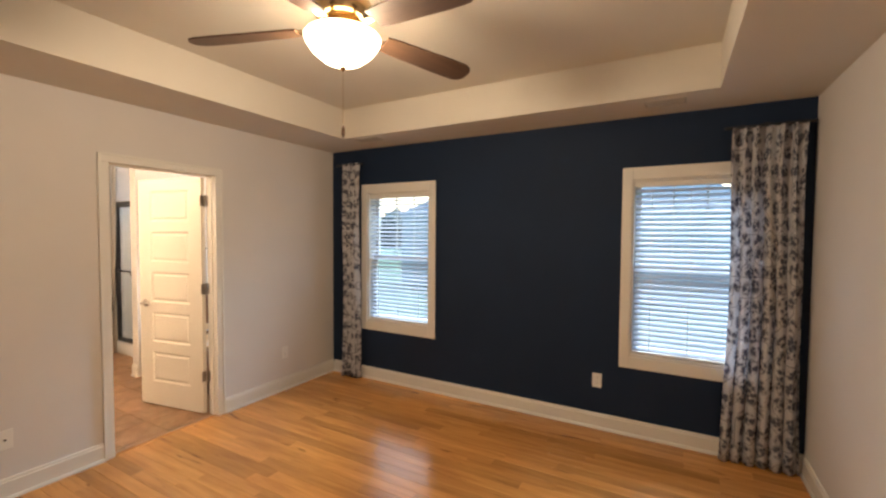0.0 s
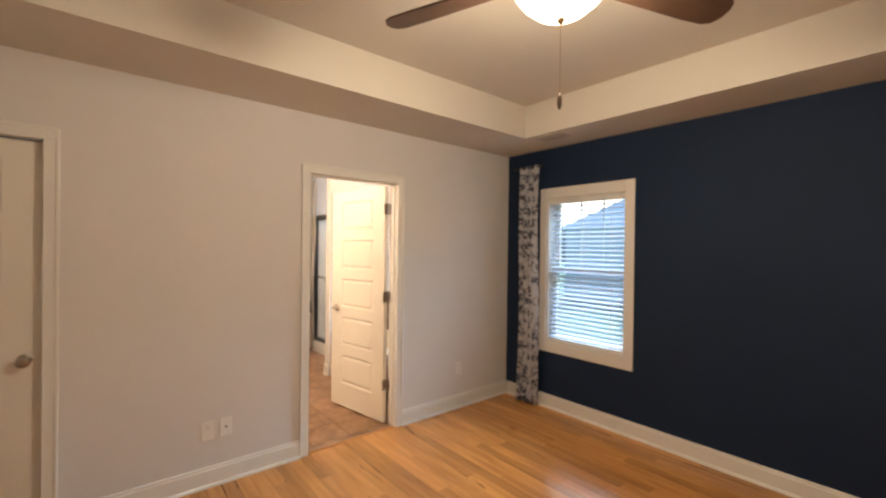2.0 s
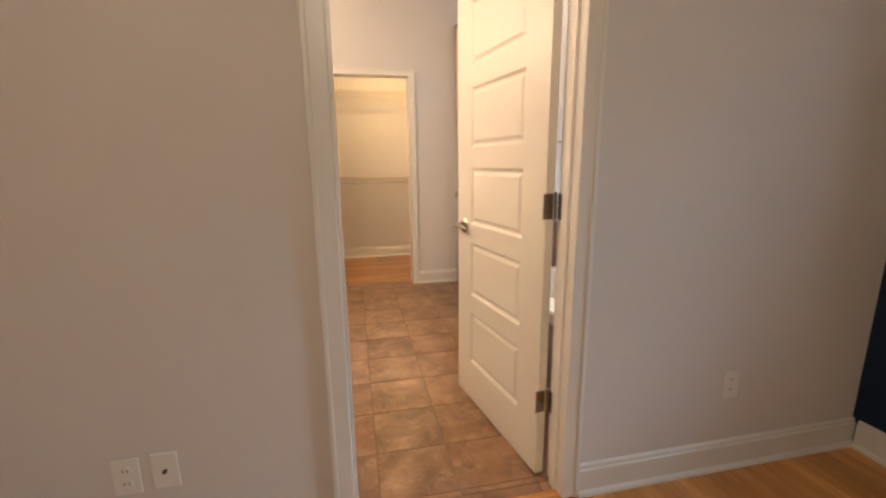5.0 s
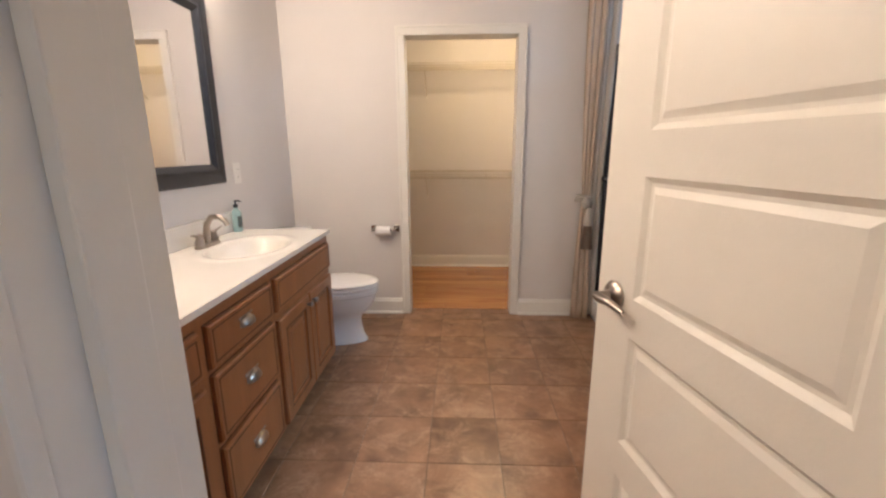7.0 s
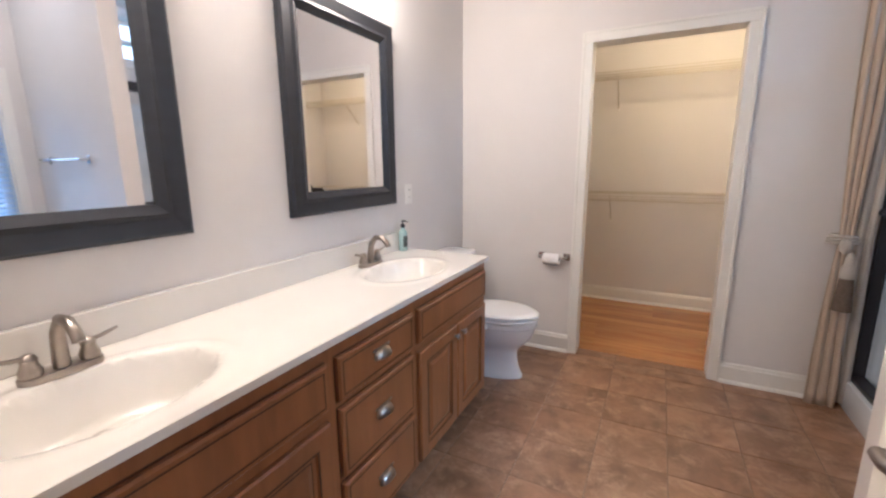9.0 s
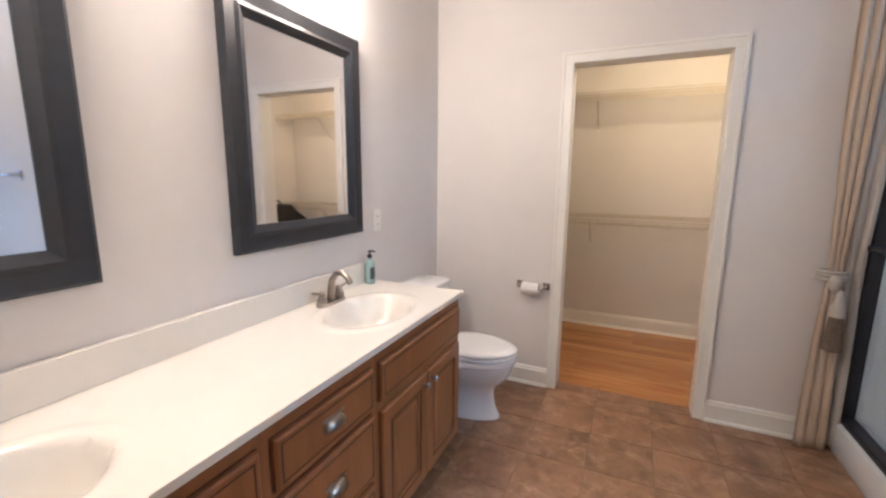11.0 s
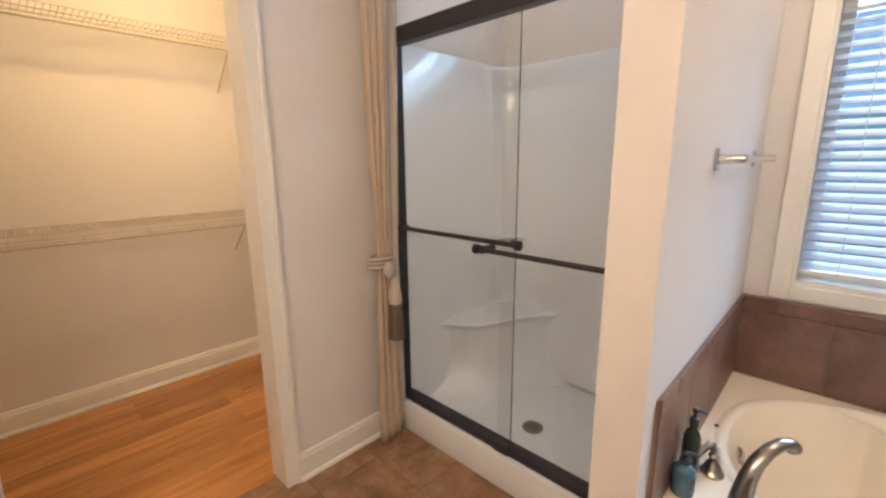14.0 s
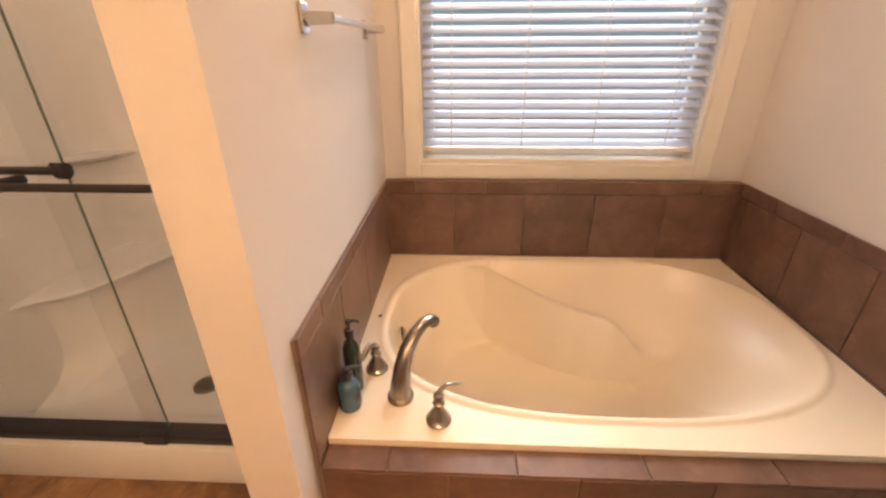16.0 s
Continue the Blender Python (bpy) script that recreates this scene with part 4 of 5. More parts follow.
loft(bm, [(-.74, -.262, .100, 0), (-.74, -.262, .100, .018), (-.73, -.274, .092, .035), (-.72, -.288, .084, .07), (-.70, -.298, .078, .12), (-.70, -.300, .080, .165), (-.70, -.285, .094, .195), (-.70, -.252, .122, .225), (-.70, -.220, .146, .262), (-.70, -.200, .160, .305), (-.70, -.192, .166, .338), (-.70, -.190, .167, .344), (-.70, -.180, .174, .350), (-.70, -.178, .175, .374), (-.69, -.188, .168, .383)])
part("bowl", bm, M_PORC, toilet, smooth=True)
part("pedestal_back", B(((-.80, -.085, 0), (-.60, .085, .36))), M_PORC, toilet, bevel=.02, smooth=True)
part("seat", loft(bmesh.new(), [(-.625, -.186, .166, .387), (-.635, -.174, .175, .391), (-.635, -.173, .176, .402), (-.628, -.182, .169, .407)]), M_PORC, toilet, "white toilet seat", smooth=True)
part("lid", loft(bmesh.new(), [(-.625, -.188, .163, .4125), (-.635, -.173, .175, .4175), (-.635, -.173, .175, .426), (-.625, -.185, .167, .433), (-.60, -.22, .14, .437)]), M_PORC, toilet, "white closed toilet lid", smooth=True)
part("tank", B(((xb, -.205, .385), (xb + .222, .205, .715))), M_PORC, toilet, bevel=.022, smooth=True)
ro = [(cx + .055 * math.cos(radians(a)), cy + .055 * math.sin(radians(a))) for cx, cy, a0 in ((xb + .180, .162, 0), (xb + .03, .162, 90), (xb + .03, -.162, 180), (xb + .180, -.162, 270)) for a in (a0, a0 + 22, a0 + 45, a0 + 68, a0 + 90)]
part("tank_lid", prism(bmesh.new(), [(max(x, xb - .006), y) for x, y in ro], "z", .716, .752), M_PORC, toilet, bevel=.010, smooth=True)
fl = part("flush_lever", lathe(bmesh.new(), [(.012, 0), (.012, .012)], 14, Matrix.Translation((xb + .222, -.14, .66)) @ pose(0, 0, 0, 0, 90)), M_CHROME, toilet, smooth=True)
part("lever_arm", tube(bmesh.new(), [(xb + .240, -.14, .66), (xb + .242, -.08, .652)], .006, 8), M_CHROME, fl, smooth=True)
for s in (-.07, .07):
    part("hinge_cap", B(((-.660, s - .02, .384), (-.628, s + .02, .425))), M_PORC, toilet, bevel=.006, smooth=True)
for s in (-.10, .10):
    part("bolt_cap", lathe(bmesh.new(), [(.016, 0), (.014, .016), (.006, .022)], 14, Matrix.Translation((-.50, s * 1.12, .0))), M_PORC, toilet, smooth=True)

bid = part("seat_washer_arm", loft(bmesh.new(), [(-.60, -.46, .030, .372), (-.605, -.455, .034, .377), (-.605, -.455, .034, .394), (-.60, -.46, .030, .398)]), M_PLASTIC, toilet, "white plastic seat washer arm", smooth=True)
bid.location = (.03, -.205, -.012)
part("washer_dial", lathe(bmesh.new(), [(.020, 0), (.020, .014), (.013, .018)], 16, Matrix.Translation((-.50, 0, .398))), M_CHROME, bid, smooth=True)

# ---- paper holder ----
tp = thing("toilet_paper_holder", "nickel two-post paper holder on the wall by the closet doorway", "toilet paper holder")
for x in (-.288, -.118):
    p = part("post", B(((x - .024, YB - .010, .665), (x + .024, YB - .0005, .715))), M_CHROME, tp, bevel=.004)
    part("arm", tube(bmesh.new(), [(x, YB - .008, .690), (x, YB - .060, .690), (x + (.012 if x < -.2 else -.012), YB - .066, .690)], [.012, .010, .009], 12), M_CHROME, p, smooth=True)
part("roller", tube(bmesh.new(), [(-.278, YB - .062, .690), (-.128, YB - .062, .690)], .008, 12), M_CHROME, tp, smooth=True)
roll = thing("toilet_roll", "nearly used roll of white toilet paper on its holder", "toilet paper")
bm = tube(bmesh.new(), [(-.262, YB - .062, .680), (-.155, YB - .062, .680)], .037, 28)
part("paper", bm, M_PAPER, roll, smooth=True)
part("core", tube(bmesh.new(), [(-.263, YB - .062, .684), (-.154, YB - .062, .684)], .018, 18), M_LABEL, roll, smooth=True)


# ---- closet ----
def wire_shelf(z, label):
    ob = thing("wire_shelf", label, "wire shelf", group="closet shelves")
    yf, yb = CY1 - .305, CY1 - .004
    r = .0032
    for y, zz in ((yf, z), (yf + .10, z - .003), (yf + .20, z - .003), (yb, z), (yf, z - .026), (yf - .0, z - .045)):
        part("long_wire", tube(bmesh.new(), [(CX0 + .01, y, zz), (CX1 - .01, y, zz)], r, 6), M_WIRE, ob)
    part("hang_rod", tube(bmesh.new(), [(CX0 + .01, yf + .012, z - .062), (CX1 - .01, yf + .012, z - .062)], .006, 8), M_WIRE, ob)
    bm = bmesh.new()
    x = CX0 + .03
    while x < CX1 - .02:
        box(bm, (x - .0012, yf, z - .001), (x + .0012, yb, z + .0014))
        x += .0254
    x = CX0 + .06
    while x < CX1 - .02:
        box(bm, (x - .0015, yf - .001, z - .045), (x + .0015, yf + .0016, z))
        x += .30
    part("wire_deck", bm, M_WIRE, ob, kind="stuff")
    for x in (.020, 1.16, -.60):
        br = part("brace", tube(bmesh.new(), [(x, yf + .01, z - .02), (x, yb, z - .27)], .0045, 8), M_WIRE, ob)
        part("clip", B(((x - .008, yb - .004, z - .29), (x + .008, yb + .003, z - .255))), M_PLASTIC, br)
    x = CX0 + .3
    while x < CX1:
        part("rod_hook", B(((x - .003, yf + .008, z - .07), (x + .003, yf + .016, z - .022))), M_WIRE, ob)
        x += .27
    return ob


wire_shelf(2.083, "white wire shelf with hanging rod high in the closet")
wire_shelf(1.062, "white wire shelf with hanging rod at waist height in the closet")
cl = thing("closet_light", "round frosted closet ceiling light", "ceiling light", pose(.72, 3.46, 0))
part("base", lathe(bmesh.new(), [(.10, CEIL), (.10, CEIL - .02)], 24), M_NICKEL, cl)
d = part("dome", lathe(bmesh.new(), [(.12, CEIL - .02), (.115, CEIL - .05), (.08, CEIL - .085), (.02, CEIL - .10)], 24, cap=False), M_SHADE, cl, smooth=True)
d.visible_shadow = False

bag = thing("storage_bag", "tall black fabric bag standing against the closet side wall", "bag")
part("body", prism(bmesh.new(), [(3.74, .0), (3.72, .55), (3.75, 1.05), (3.98, 1.06), (4.04, .99), (4.24, .86), (4.30, .60), (4.30, .0)], "x", CX1 - .30, CX1 - .035), M_BAG, bag, bevel=.025, smooth=True)
part("carry_handle", tube(bmesh.new(), [(CX1 - .17, 3.79, 1.045), (CX1 - .17, 3.81, 1.095), (CX1 - .17, 3.90, 1.098), (CX1 - .17, 3.93, 1.05)], .009, 10), M_BAG, bag, "black webbing handle", smooth=True)

# ---- shower ----
SX = 1.438
shower = thing("shower_stall", "white moulded fibreglass shower stall with a corner seat", "shower")
SY0, SY1, SX1 = PY1 + .003, YB - .003, XE - .004
ST = 1.905
part("threshold", B(((1.388, SY0, .0), (1.52, SY1, .160))), M_FIBRE, shower, bevel=.012, smooth=True)
bm = basin_top("pan", 1.52, SX1 - .03, SY0 + .03, SY1 - .03, .080, .078, [(1.88, 2.36, .55, .72, .022, .1)], M_FIBRE, "", ny=30, nx=24)
part("pan", bm, M_FIBRE, shower, smooth=True)


def rounded_u(x0, x1, y0, y1, r, n=7):
    """The inside outline of the stall: from the door side round the back."""
    pts = [(x0, y1)]
    for cx, cy, a0 in ((x1 - r, y1 - r, 90), (x1 - r, y0 + r, 0)):
        for k in range(n + 1):
            a = radians(a0 - 90 * k / n)
            pts.append((cx + r * math.cos(a), cy + r * math.sin(a)))
    pts.append((x0, y0))
    return pts


bm = bmesh.new()
inn = rounded_u(1.45, SX1 - .028, SY0 + .028, SY1 - .028, .13)
outp = [(1.45, SY1), (SX1, SY1), (SX1, SY0), (1.45, SY0)]
r0 = [bm.verts.new((x, y, .078)) for x, y in inn]
r1 = [bm.verts.new((x, y, ST - .012)) for x, y in inn]
inn2 = rounded_u(1.45, SX1 - .018, SY0 + .018, SY1 - .018, .135)
r2 = [bm.verts.new((x, y, ST)) for x, y in inn2]
inn3 = rounded_u(1.45, SX1, SY0, SY1, .02)
r3 = [bm.verts.new((x, y, ST)) for x, y in inn3]
r4 = [bm.verts.new((x, y, .078)) for x, y in inn3]
for a, b in ((r0, r1), (r1, r2), (r2, r3), (r3, r4)):
    for k in range(len(a) - 1):
        bm.faces.new((a[k], a[k + 1], b[k + 1], b[k]))
bmesh.ops.recalc_face_normals(bm, faces=bm.faces)
part("surround", bm, M_FIBRE, shower, smooth=True)


def corner_seat(name, z, reach, thick, sgn, wave=.0, label=""):
    """A moulded ledge in a back corner; sgn 1 at the north corner, -1 at the south."""
    cx, cy = SX1 - .026, (SY1 - .027 if sgn > 0 else SY0 + .027)
    n = 26
    if thick < .1:
        prof = [(z - thick, .55), (z - thick * .6, .80), (z - .010, .98), (z - .003, 1.0), (z, .96)]
    else:
        base = z - thick
        prof = [(base - .03, 1.28), (base, 1.13), (base + .012, 1.03), (base + .035, .93), (base + .07, .86), (base + .13, .81), (base + .22, .79), (z - .12, .80), (z - .07, .84), (z - .04, .90), (z - .018, .97), (z - .006, 1.0), (z, .97), (z + .001, .93)]
    bm = bmesh.new()
    rings = []
    for zz, sc in prof:
        ring = []
        for k in range(n + 1):
            a = math.pi / 2 * k / n
            rr = sc * reach * (1 - .16 * math.sin(2 * a) + wave * math.sin(4 * a)) + .035 * (math.exp(-(a / .07) ** 2) + math.exp(-((math.pi / 2 - a) / .07) ** 2))
            ring.append(bm.verts.new((cx - rr * 1.30 * math.cos(a), cy - sgn * rr * .95 * math.sin(a), zz)))
        rings.append(ring)
    for r, q in zip(rings, rings[1:]):
        for k in range(n):
            bm.faces.new((r[k], r[k + 1], q[k + 1], q[k]))
    c = bm.verts.new((cx, cy, z + .001))
    for k in range(n):
        bm.faces.new((rings[-1][k], rings[-1][k + 1], c))
    bmesh.ops.recalc_face_normals(bm, faces=bm.faces)
    if bm.faces[-1].normal.z < 0:
        bmesh.ops.reverse_faces(bm, faces=bm.faces)
    return part(name, bm, M_FIBRE, shower, label, smooth=True)


corner_seat("seat", .485, .42, .41, 1, .07)
corner_seat("soap_shelf", .925, .18, .035, 1)
dr = part("drain", lathe(bmesh.new(), [(.052, .058), (.052, .064), (.040, .065)], 24, Matrix.Translation((1.775, 2.355, 0))), M_NICKEL, shower, "round metal shower drain", smooth=True)
bm = bmesh.new()
for k in range(5):
    box(bm, (1.775 - .03, 2.355 - .028 + k * .014 - .002, .0655), (1.775 + .03, 2.355 - .028 + k * .014 + .002, .0662))
part("slots", bm, M_SLOT, dr)

for x, y, over in ((1.86, 2.36, "shower"), (1.62, .92, "bathtub")):
    rl = thing("recessed_light", "small white recessed ceiling light over the " + over, "ceiling light", group="recessed lights")
    part("trim_ring", lathe(bmesh.new(), [(.052, TRAY + .002), (.078, TRAY + .002), (.076, TRAY - .007), (.054, TRAY - .009)], 28, Matrix.Translation((x, y, 0)), cap=False), M_PLASTIC, rl, smooth=True)
    part("lens", lathe(bmesh.new(), [(.053, TRAY + .002), (.053, TRAY - .005), (.004, TRAY - .007)], 28, Matrix.Translation((x, y, 0))), M_BOWL, rl)

M_EDGE = mat("glass_edge", (.16, .24, .22), .2, grain=.1, scale=9)
sd = thing("shower_door", "sliding glass shower door in a bronze-black frame with horizontal towel bars", "shower door")
fy0, fy1, fz0, fz1 = SY0, SY1, .160, 1.950
part("side_rail", B(((SX - .022, fy1 - .034, fz0), (SX + .030, fy1, fz1))), M_BLACK, sd, bevel=.003)
part("side_rail", B(((SX - .022, fy0, fz0), (SX + .030, fy0 + .034, fz1))), M_BLACK, sd, bevel=.003)
part("top_rail", B(((SX - .026, fy0, fz1 - .065), (SX + .034, fy1, fz1 + .004))), M_BLACK, sd, bevel=.006)
part("bottom_track", B(((SX - .030, fy0 + .034, fz0), (SX + .036, fy1 - .034, fz0 + .028))), M_BLACK, sd, bevel=.006)
part("guide", B(((SX - .036, 2.25, fz0), (SX - .010, 2.33, fz0 + .042))), M_BLACK, sd, bevel=.004)
GY = 2.285
for n, (a, b, x) in enumerate(((GY - .013, fy1 - .036, SX + .018), (fy0 + .036, GY + .035, SX - .010))):
    gp = part("glass_panel", B(((x - .003, a, fz0 + .026), (x + .003, b, fz1 - .064))), M_SHGLASS, sd, "clear glass panel")
    gp.visible_shadow = False
part("panel_edge", B(((SX + .0145, GY - .0146, fz0 + .026), (SX + .0215, GY - .0130, fz1 - .064))), M_EDGE, sd, "dark green glass edge")
for a, b, x, zb in ((GY - .06, fy1 - .060, SX - .036, 1.068), (fy0 + .05, GY + .10, SX - .082, 1.042)):
    bar = part("towel_bar", tube(bmesh.new(), [(x, a, zb), (x, b, zb)], .0100, 12), M_BLACK, sd, smooth=True)
    for y in (a + .03, b - .03):
        part("mount", tube(bmesh.new(), [(x + .012, y, zb), (SX - .006, y, zb)] if x > SX - .05 else [(x - .004, y, zb), (SX - .014, y, zb)], [.016, .012], 12), M_BLACK, bar, smooth=True)
    for y in (a, b):
        part("end_cap", lathe(bmesh.new(), [(.011, -.014), (.019, -.009), (.019, .009), (.011, .014)], 14, Matrix.Translation((x, y, zb)) @ pose(0, 0, 0, 90)), M_BLACK, bar, smooth=True)

# ---- drape by the shower ----
drape = thing("shower_drape", "cream lined drape gathered with a tasselled tieback beside the shower", "curtain")


def tied_cloth(x0, x1, yc, z0, z1, tie, squeeze, folds, amp, seed):
    bm = bmesh.new()
    rnd = random.Random(seed)
    am = [rnd.uniform(.6, 1.3) for _ in range(folds * 2 + 2)]
    nu, nv = folds * 10, 36
    grid = []
    xc = (x0 + x1) / 2
    for j in range(nv + 1):
        v = j / nv
        z = z0 + (z1 - z0) * v
        d = abs(z - tie) / (z1 - tie if z > tie else tie - z0)
        w = squeeze + (1 - squeeze) * (1 - (1 - min(d, 1)) ** 1.9)
        row = []
        for i in range(nu + 1):
            u = i / nu
            ph = u * folds * 2 * math.pi
            a = amp * am[int(u * folds * 2)]
            x = xc + (x0 + (x1 - x0) * u - xc) * w + .01 * math.sin(3 * v + seed)
            row.append(bm.verts.new((x + .004 * math.cos(ph), yc + a * (.55 + .45 * w) * math.sin(ph + .6 * math.sin(4 * v)), z)))
        grid.append(row)
    for j in range(nv):
        for i in range(nu):
            bm.faces.new((grid[j][i], grid[j][i + 1], grid[j + 1][i + 1], grid[j + 1][i]))
    return bm


TZ = .93
c1 = part("cloth", tied_cloth(1.210, 1.340, YB - .085, .004, 2.49, TZ, .40, 3, .009, 2), M_DRAPE, drape, "cream drape cloth", smooth=True)
c2 = part("lining", tied_cloth(1.295, 1.412, YB - .060, .03, 2.49, TZ, .6, 2, .008, 5), M_LINING, drape, "grey-beige lining", smooth=True)
for c in (c1, c2):
    so = c.modifiers.new("thickness", "SOLIDIFY")
    so.thickness = .004
bm = bmesh.new()
for k in range(3):
    zz = TZ - .02 + k * .018
    lathe(bm, [(.060 - .004 * k, zz - .008), (.068 - .004 * k, zz), (.060 - .004 * k, zz + .008)], 20, Matrix.Translation((1.265, YB - .080, 0)), sx=1.05, sy=.72, cap=False)
tb = part("tieback", bm, M_LINING, drape, "twisted cord tieback", smooth=True)
part("knot", lathe(bmesh.new(), [(.005, .86), (.022, .875), (.028, .90), (.022, .925), (.006, .94)], 14, Matrix.Translation((1.262, YB - .145, 0))), M_LINING, tb, smooth=True)
part("tassel_head", lathe(bmesh.new(), [(.006, .87), (.018, .85), (.020, .81), (.030, .79), (.030, .74)], 16, Matrix.Translation((1.285, YB - .150, 0))), M_LINING, tb, smooth=True)
part("tassel_skirt", lathe(bmesh.new(), [(.028, .742), (.034, .66), (.040, .57)], 22, Matrix.Translation((1.285, YB - .150, 0))), M_TASSEL, tb, "dark tassel fringe", smooth=True)
dr_rod = thing("drape_rod", "dark metal curtain rod with a finial above the shower", "curtain rod")
part("rod", tube(bmesh.new(), [(1.265, YB - .002, 2.505), (1.265, PY1 + .002, 2.505)], .010, 12), M_BLACK, dr_rod, smooth=True)
for y in (YB - .006, PY1 + .006):
    part("flange", lathe(bmesh.new(), [(.025, -.004), (.025, .004)], 16, Matrix.Translation((1.265, y, 2.505)) @ pose(0, 0, 0, 90)), M_BLACK, dr_rod)

# ---- bathtub ----
BX0, BX1, BY0, BY1, BZ = 1.218, XE - .052, .131, 1.633, .445
tub = thing("bathtub", "almond acrylic drop-in bathtub with a moulded armrest", "bathtub")


def tub_shell():
    bm = bmesh.new()
    nx, ny = 190, 240
    cx, cy = 1.765, .865
    # the crest of the armrest: y, x
    crest = [(.60, 1.850), (.70, 1.855), (.80, 1.872), (.90, 1.915), (1.0, 1.975), (1.1, 2.06), (1.2, 2.13), (1.3, 2.155), (1.4, 2.17), (1.6, 2.18)]
    grid = []
    for j in range(ny + 1):
        y = BY0 + (BY1 - BY0) * j / ny
        row = []
        xc = float(np.interp(y, [q[0] for q in crest], [q[1] for q in crest]))
        fall = min(max((1.35 - y) / .75, 0), 1)
        for i in range(nx + 1):
            x = BX0 + (BX1 - BX0) * i / nx
            u, v = (x - cx) / .452, (y - cy) / .690
            d = (abs(u) ** 2.6 + abs(v) ** 2.6) ** (1 / 2.6)
            h = 0.0
            if d < 1:
                slope = .27 + 1.1 * max(0, -v) ** 1.2
                q = min((1 - d) / slope, 1)
                h = -.365 * (1 - (1 - q) ** (2.3 - 1.05 * min(max(0, -v) / .5, 1)))
                top = -(.004 + .100 * fall)
                sm = lambda t: (lambda t: t * t * (3 - 2 * t))(min(max(t, 0), 1))
                # behind the crest the shelf rises gently to the far rim
                xr = cx + .452 * (1 - min(abs(v), .98) ** 2.6) ** (1 / 2.6)
                s = min(max((x - xc - .030) / max(xr - xc - .030, .05), 0), 1)
                room = min(max(xr - xc - .03, 0) / .25, 1)
                shelf = top * (1 - sm((s - .35) / .65)) + .004 - .075 * room * sm((y - .50) / .25) * sm((x - xc - .042) / .035) * (1 - sm((s - .45) / .50))
                k = sm((x - xc + .022) / .028) * sm((y - .42) / .34)
                h = h * (1 - k) + max(h, shelf) * k
            elif d < 1.06:
                h = .007 * math.sin((d - 1) / .06 * math.pi)
            row.append(bm.verts.new((x, y, BZ + h)))
        grid.append(row)
    for j in range(ny):
        for i in range(nx):
            bm.faces.new((grid[j][i], grid[j][i + 1], grid[j + 1][i + 1], grid[j + 1][i]))
    ring = grid[0][:-1] + [r[-1] for r in grid[:-1]] + grid[-1][:0:-1] + [r[0] for r in grid[:0:-1]]
    low = [bm.verts.new((v.co.x, v.co.y, BZ - .022)) for v in ring]
    n = len(ring)
    for k in range(n):
        bm.faces.new((ring[k], low[k], low[(k + 1) % n], ring[(k + 1) % n]))
    bmesh.ops.recalc_face_normals(bm, faces=bm.faces)
    return bm


part("shell", tub_shell(), M_TUB, tub, smooth=True)
part("overflow_plate", lathe(bmesh.new(), [(.030, 0), (.030, .006), (.022, .012), (.008, .013)], 22, Matrix.Translation((1.745, 1.520, .365)) @ pose(0, 0, 0, 72)), M_CHROME, tub, "chrome overflow plate", smooth=True)
part("deck_button", lathe(bmesh.new(), [(.009, 0), (.008, .004)], 12, Matrix.Translation((1.74, 1.595, BZ + .001))), M_CHROME, tub)

tf = thing("tub_faucet", "brushed nickel arched bathtub spout on the tub deck", "faucet", pose(1.360, 1.470, BZ + .001, 0, 0, -32))
part("escutcheon", lathe(bmesh.new(), [(.036, 0), (.036, .008), (.028, .014), (.024, .018)], 24), M_NICKEL, tf, smooth=True)
part("spout", tube(bmesh.new(), [(0, 0, .010), (.003, 0, .05), (.014, 0, .098), (.036, 0, .140), (.072, 0, .168), (.112, 0, .180), (.145, 0, .174), (.160, 0, .158)], [.030, .026, .0225, .020, .018, .017, .0185, .020], 18, flat=[1, 1, 1, 1, 1, .95, .9, .9]), M_NICKEL, tf, smooth=True)
for x, y, rz in ((1.470, 1.556, 155), (1.286, 1.360, -50)):
    ob = thing("tub_valve_handle", "brushed nickel bathtub valve with a curled lever", "faucet handle", pose(x, y, BZ + .001, 0, 0, rz), group="tub valves")
    part("base", lathe(bmesh.new(), [(.033, 0), (.033, .006), (.028, .011), (.024, .022), (.016, .036), (.011, .046), (.010, .051), (.015, .055), (.016, .060), (.011, .065), (.010, .072), (.014, .079), (.012, .087), (.005, .092)], 22), M_NICKEL, ob, smooth=True)
    part("lever", tube(bmesh.new(), [(-.006, 0, .084), (.006, 0, .098), (.024, 0, .104), (.044, 0, .096), (.062, 0, .084), (.078, 0, .083)], [.006, .0075, .009, .0095, .0075, .004], 12, flat=[.9, .8, .65, .55, .5, .5]), M_NICKEL, ob, smooth=True)
pump_bottle(pose(1.388, 1.602, BZ + .0015, 0, 0, -70), .024, .235, M_BOTTLE, "tall dark green pump bottle on the tub deck corner", tag=False)
pump_bottle(pose(1.322, 1.600, BZ + .0015, 0, 0, -60), .030, .130, M_BLUE, "small blue pump bottle in the corner of the tub deck")

# towel bar over the tub
tw = thing("towel_bar", "nickel towel bar on the wing wall above the tub", "towel bar")
for x in (1.468, 2.060):
    p = part("post", B(((x - .022, PY0 - .010, 1.345), (x + .022, PY0 - .0005, 1.405))), M_CHROME, tw, bevel=.004)
    part("arm", tube(bmesh.new(), [(x, PY0 - .008, 1.375), (x, PY0 - .068, 1.375)], [.014, .012], 12), M_CHROME, p, smooth=True)
part("bar", tube(bmesh.new(), [(1.458, PY0 - .064, 1.375), (2.070, PY0 - .064, 1.375)], .009, 14), M_CHROME, tw, smooth=True)

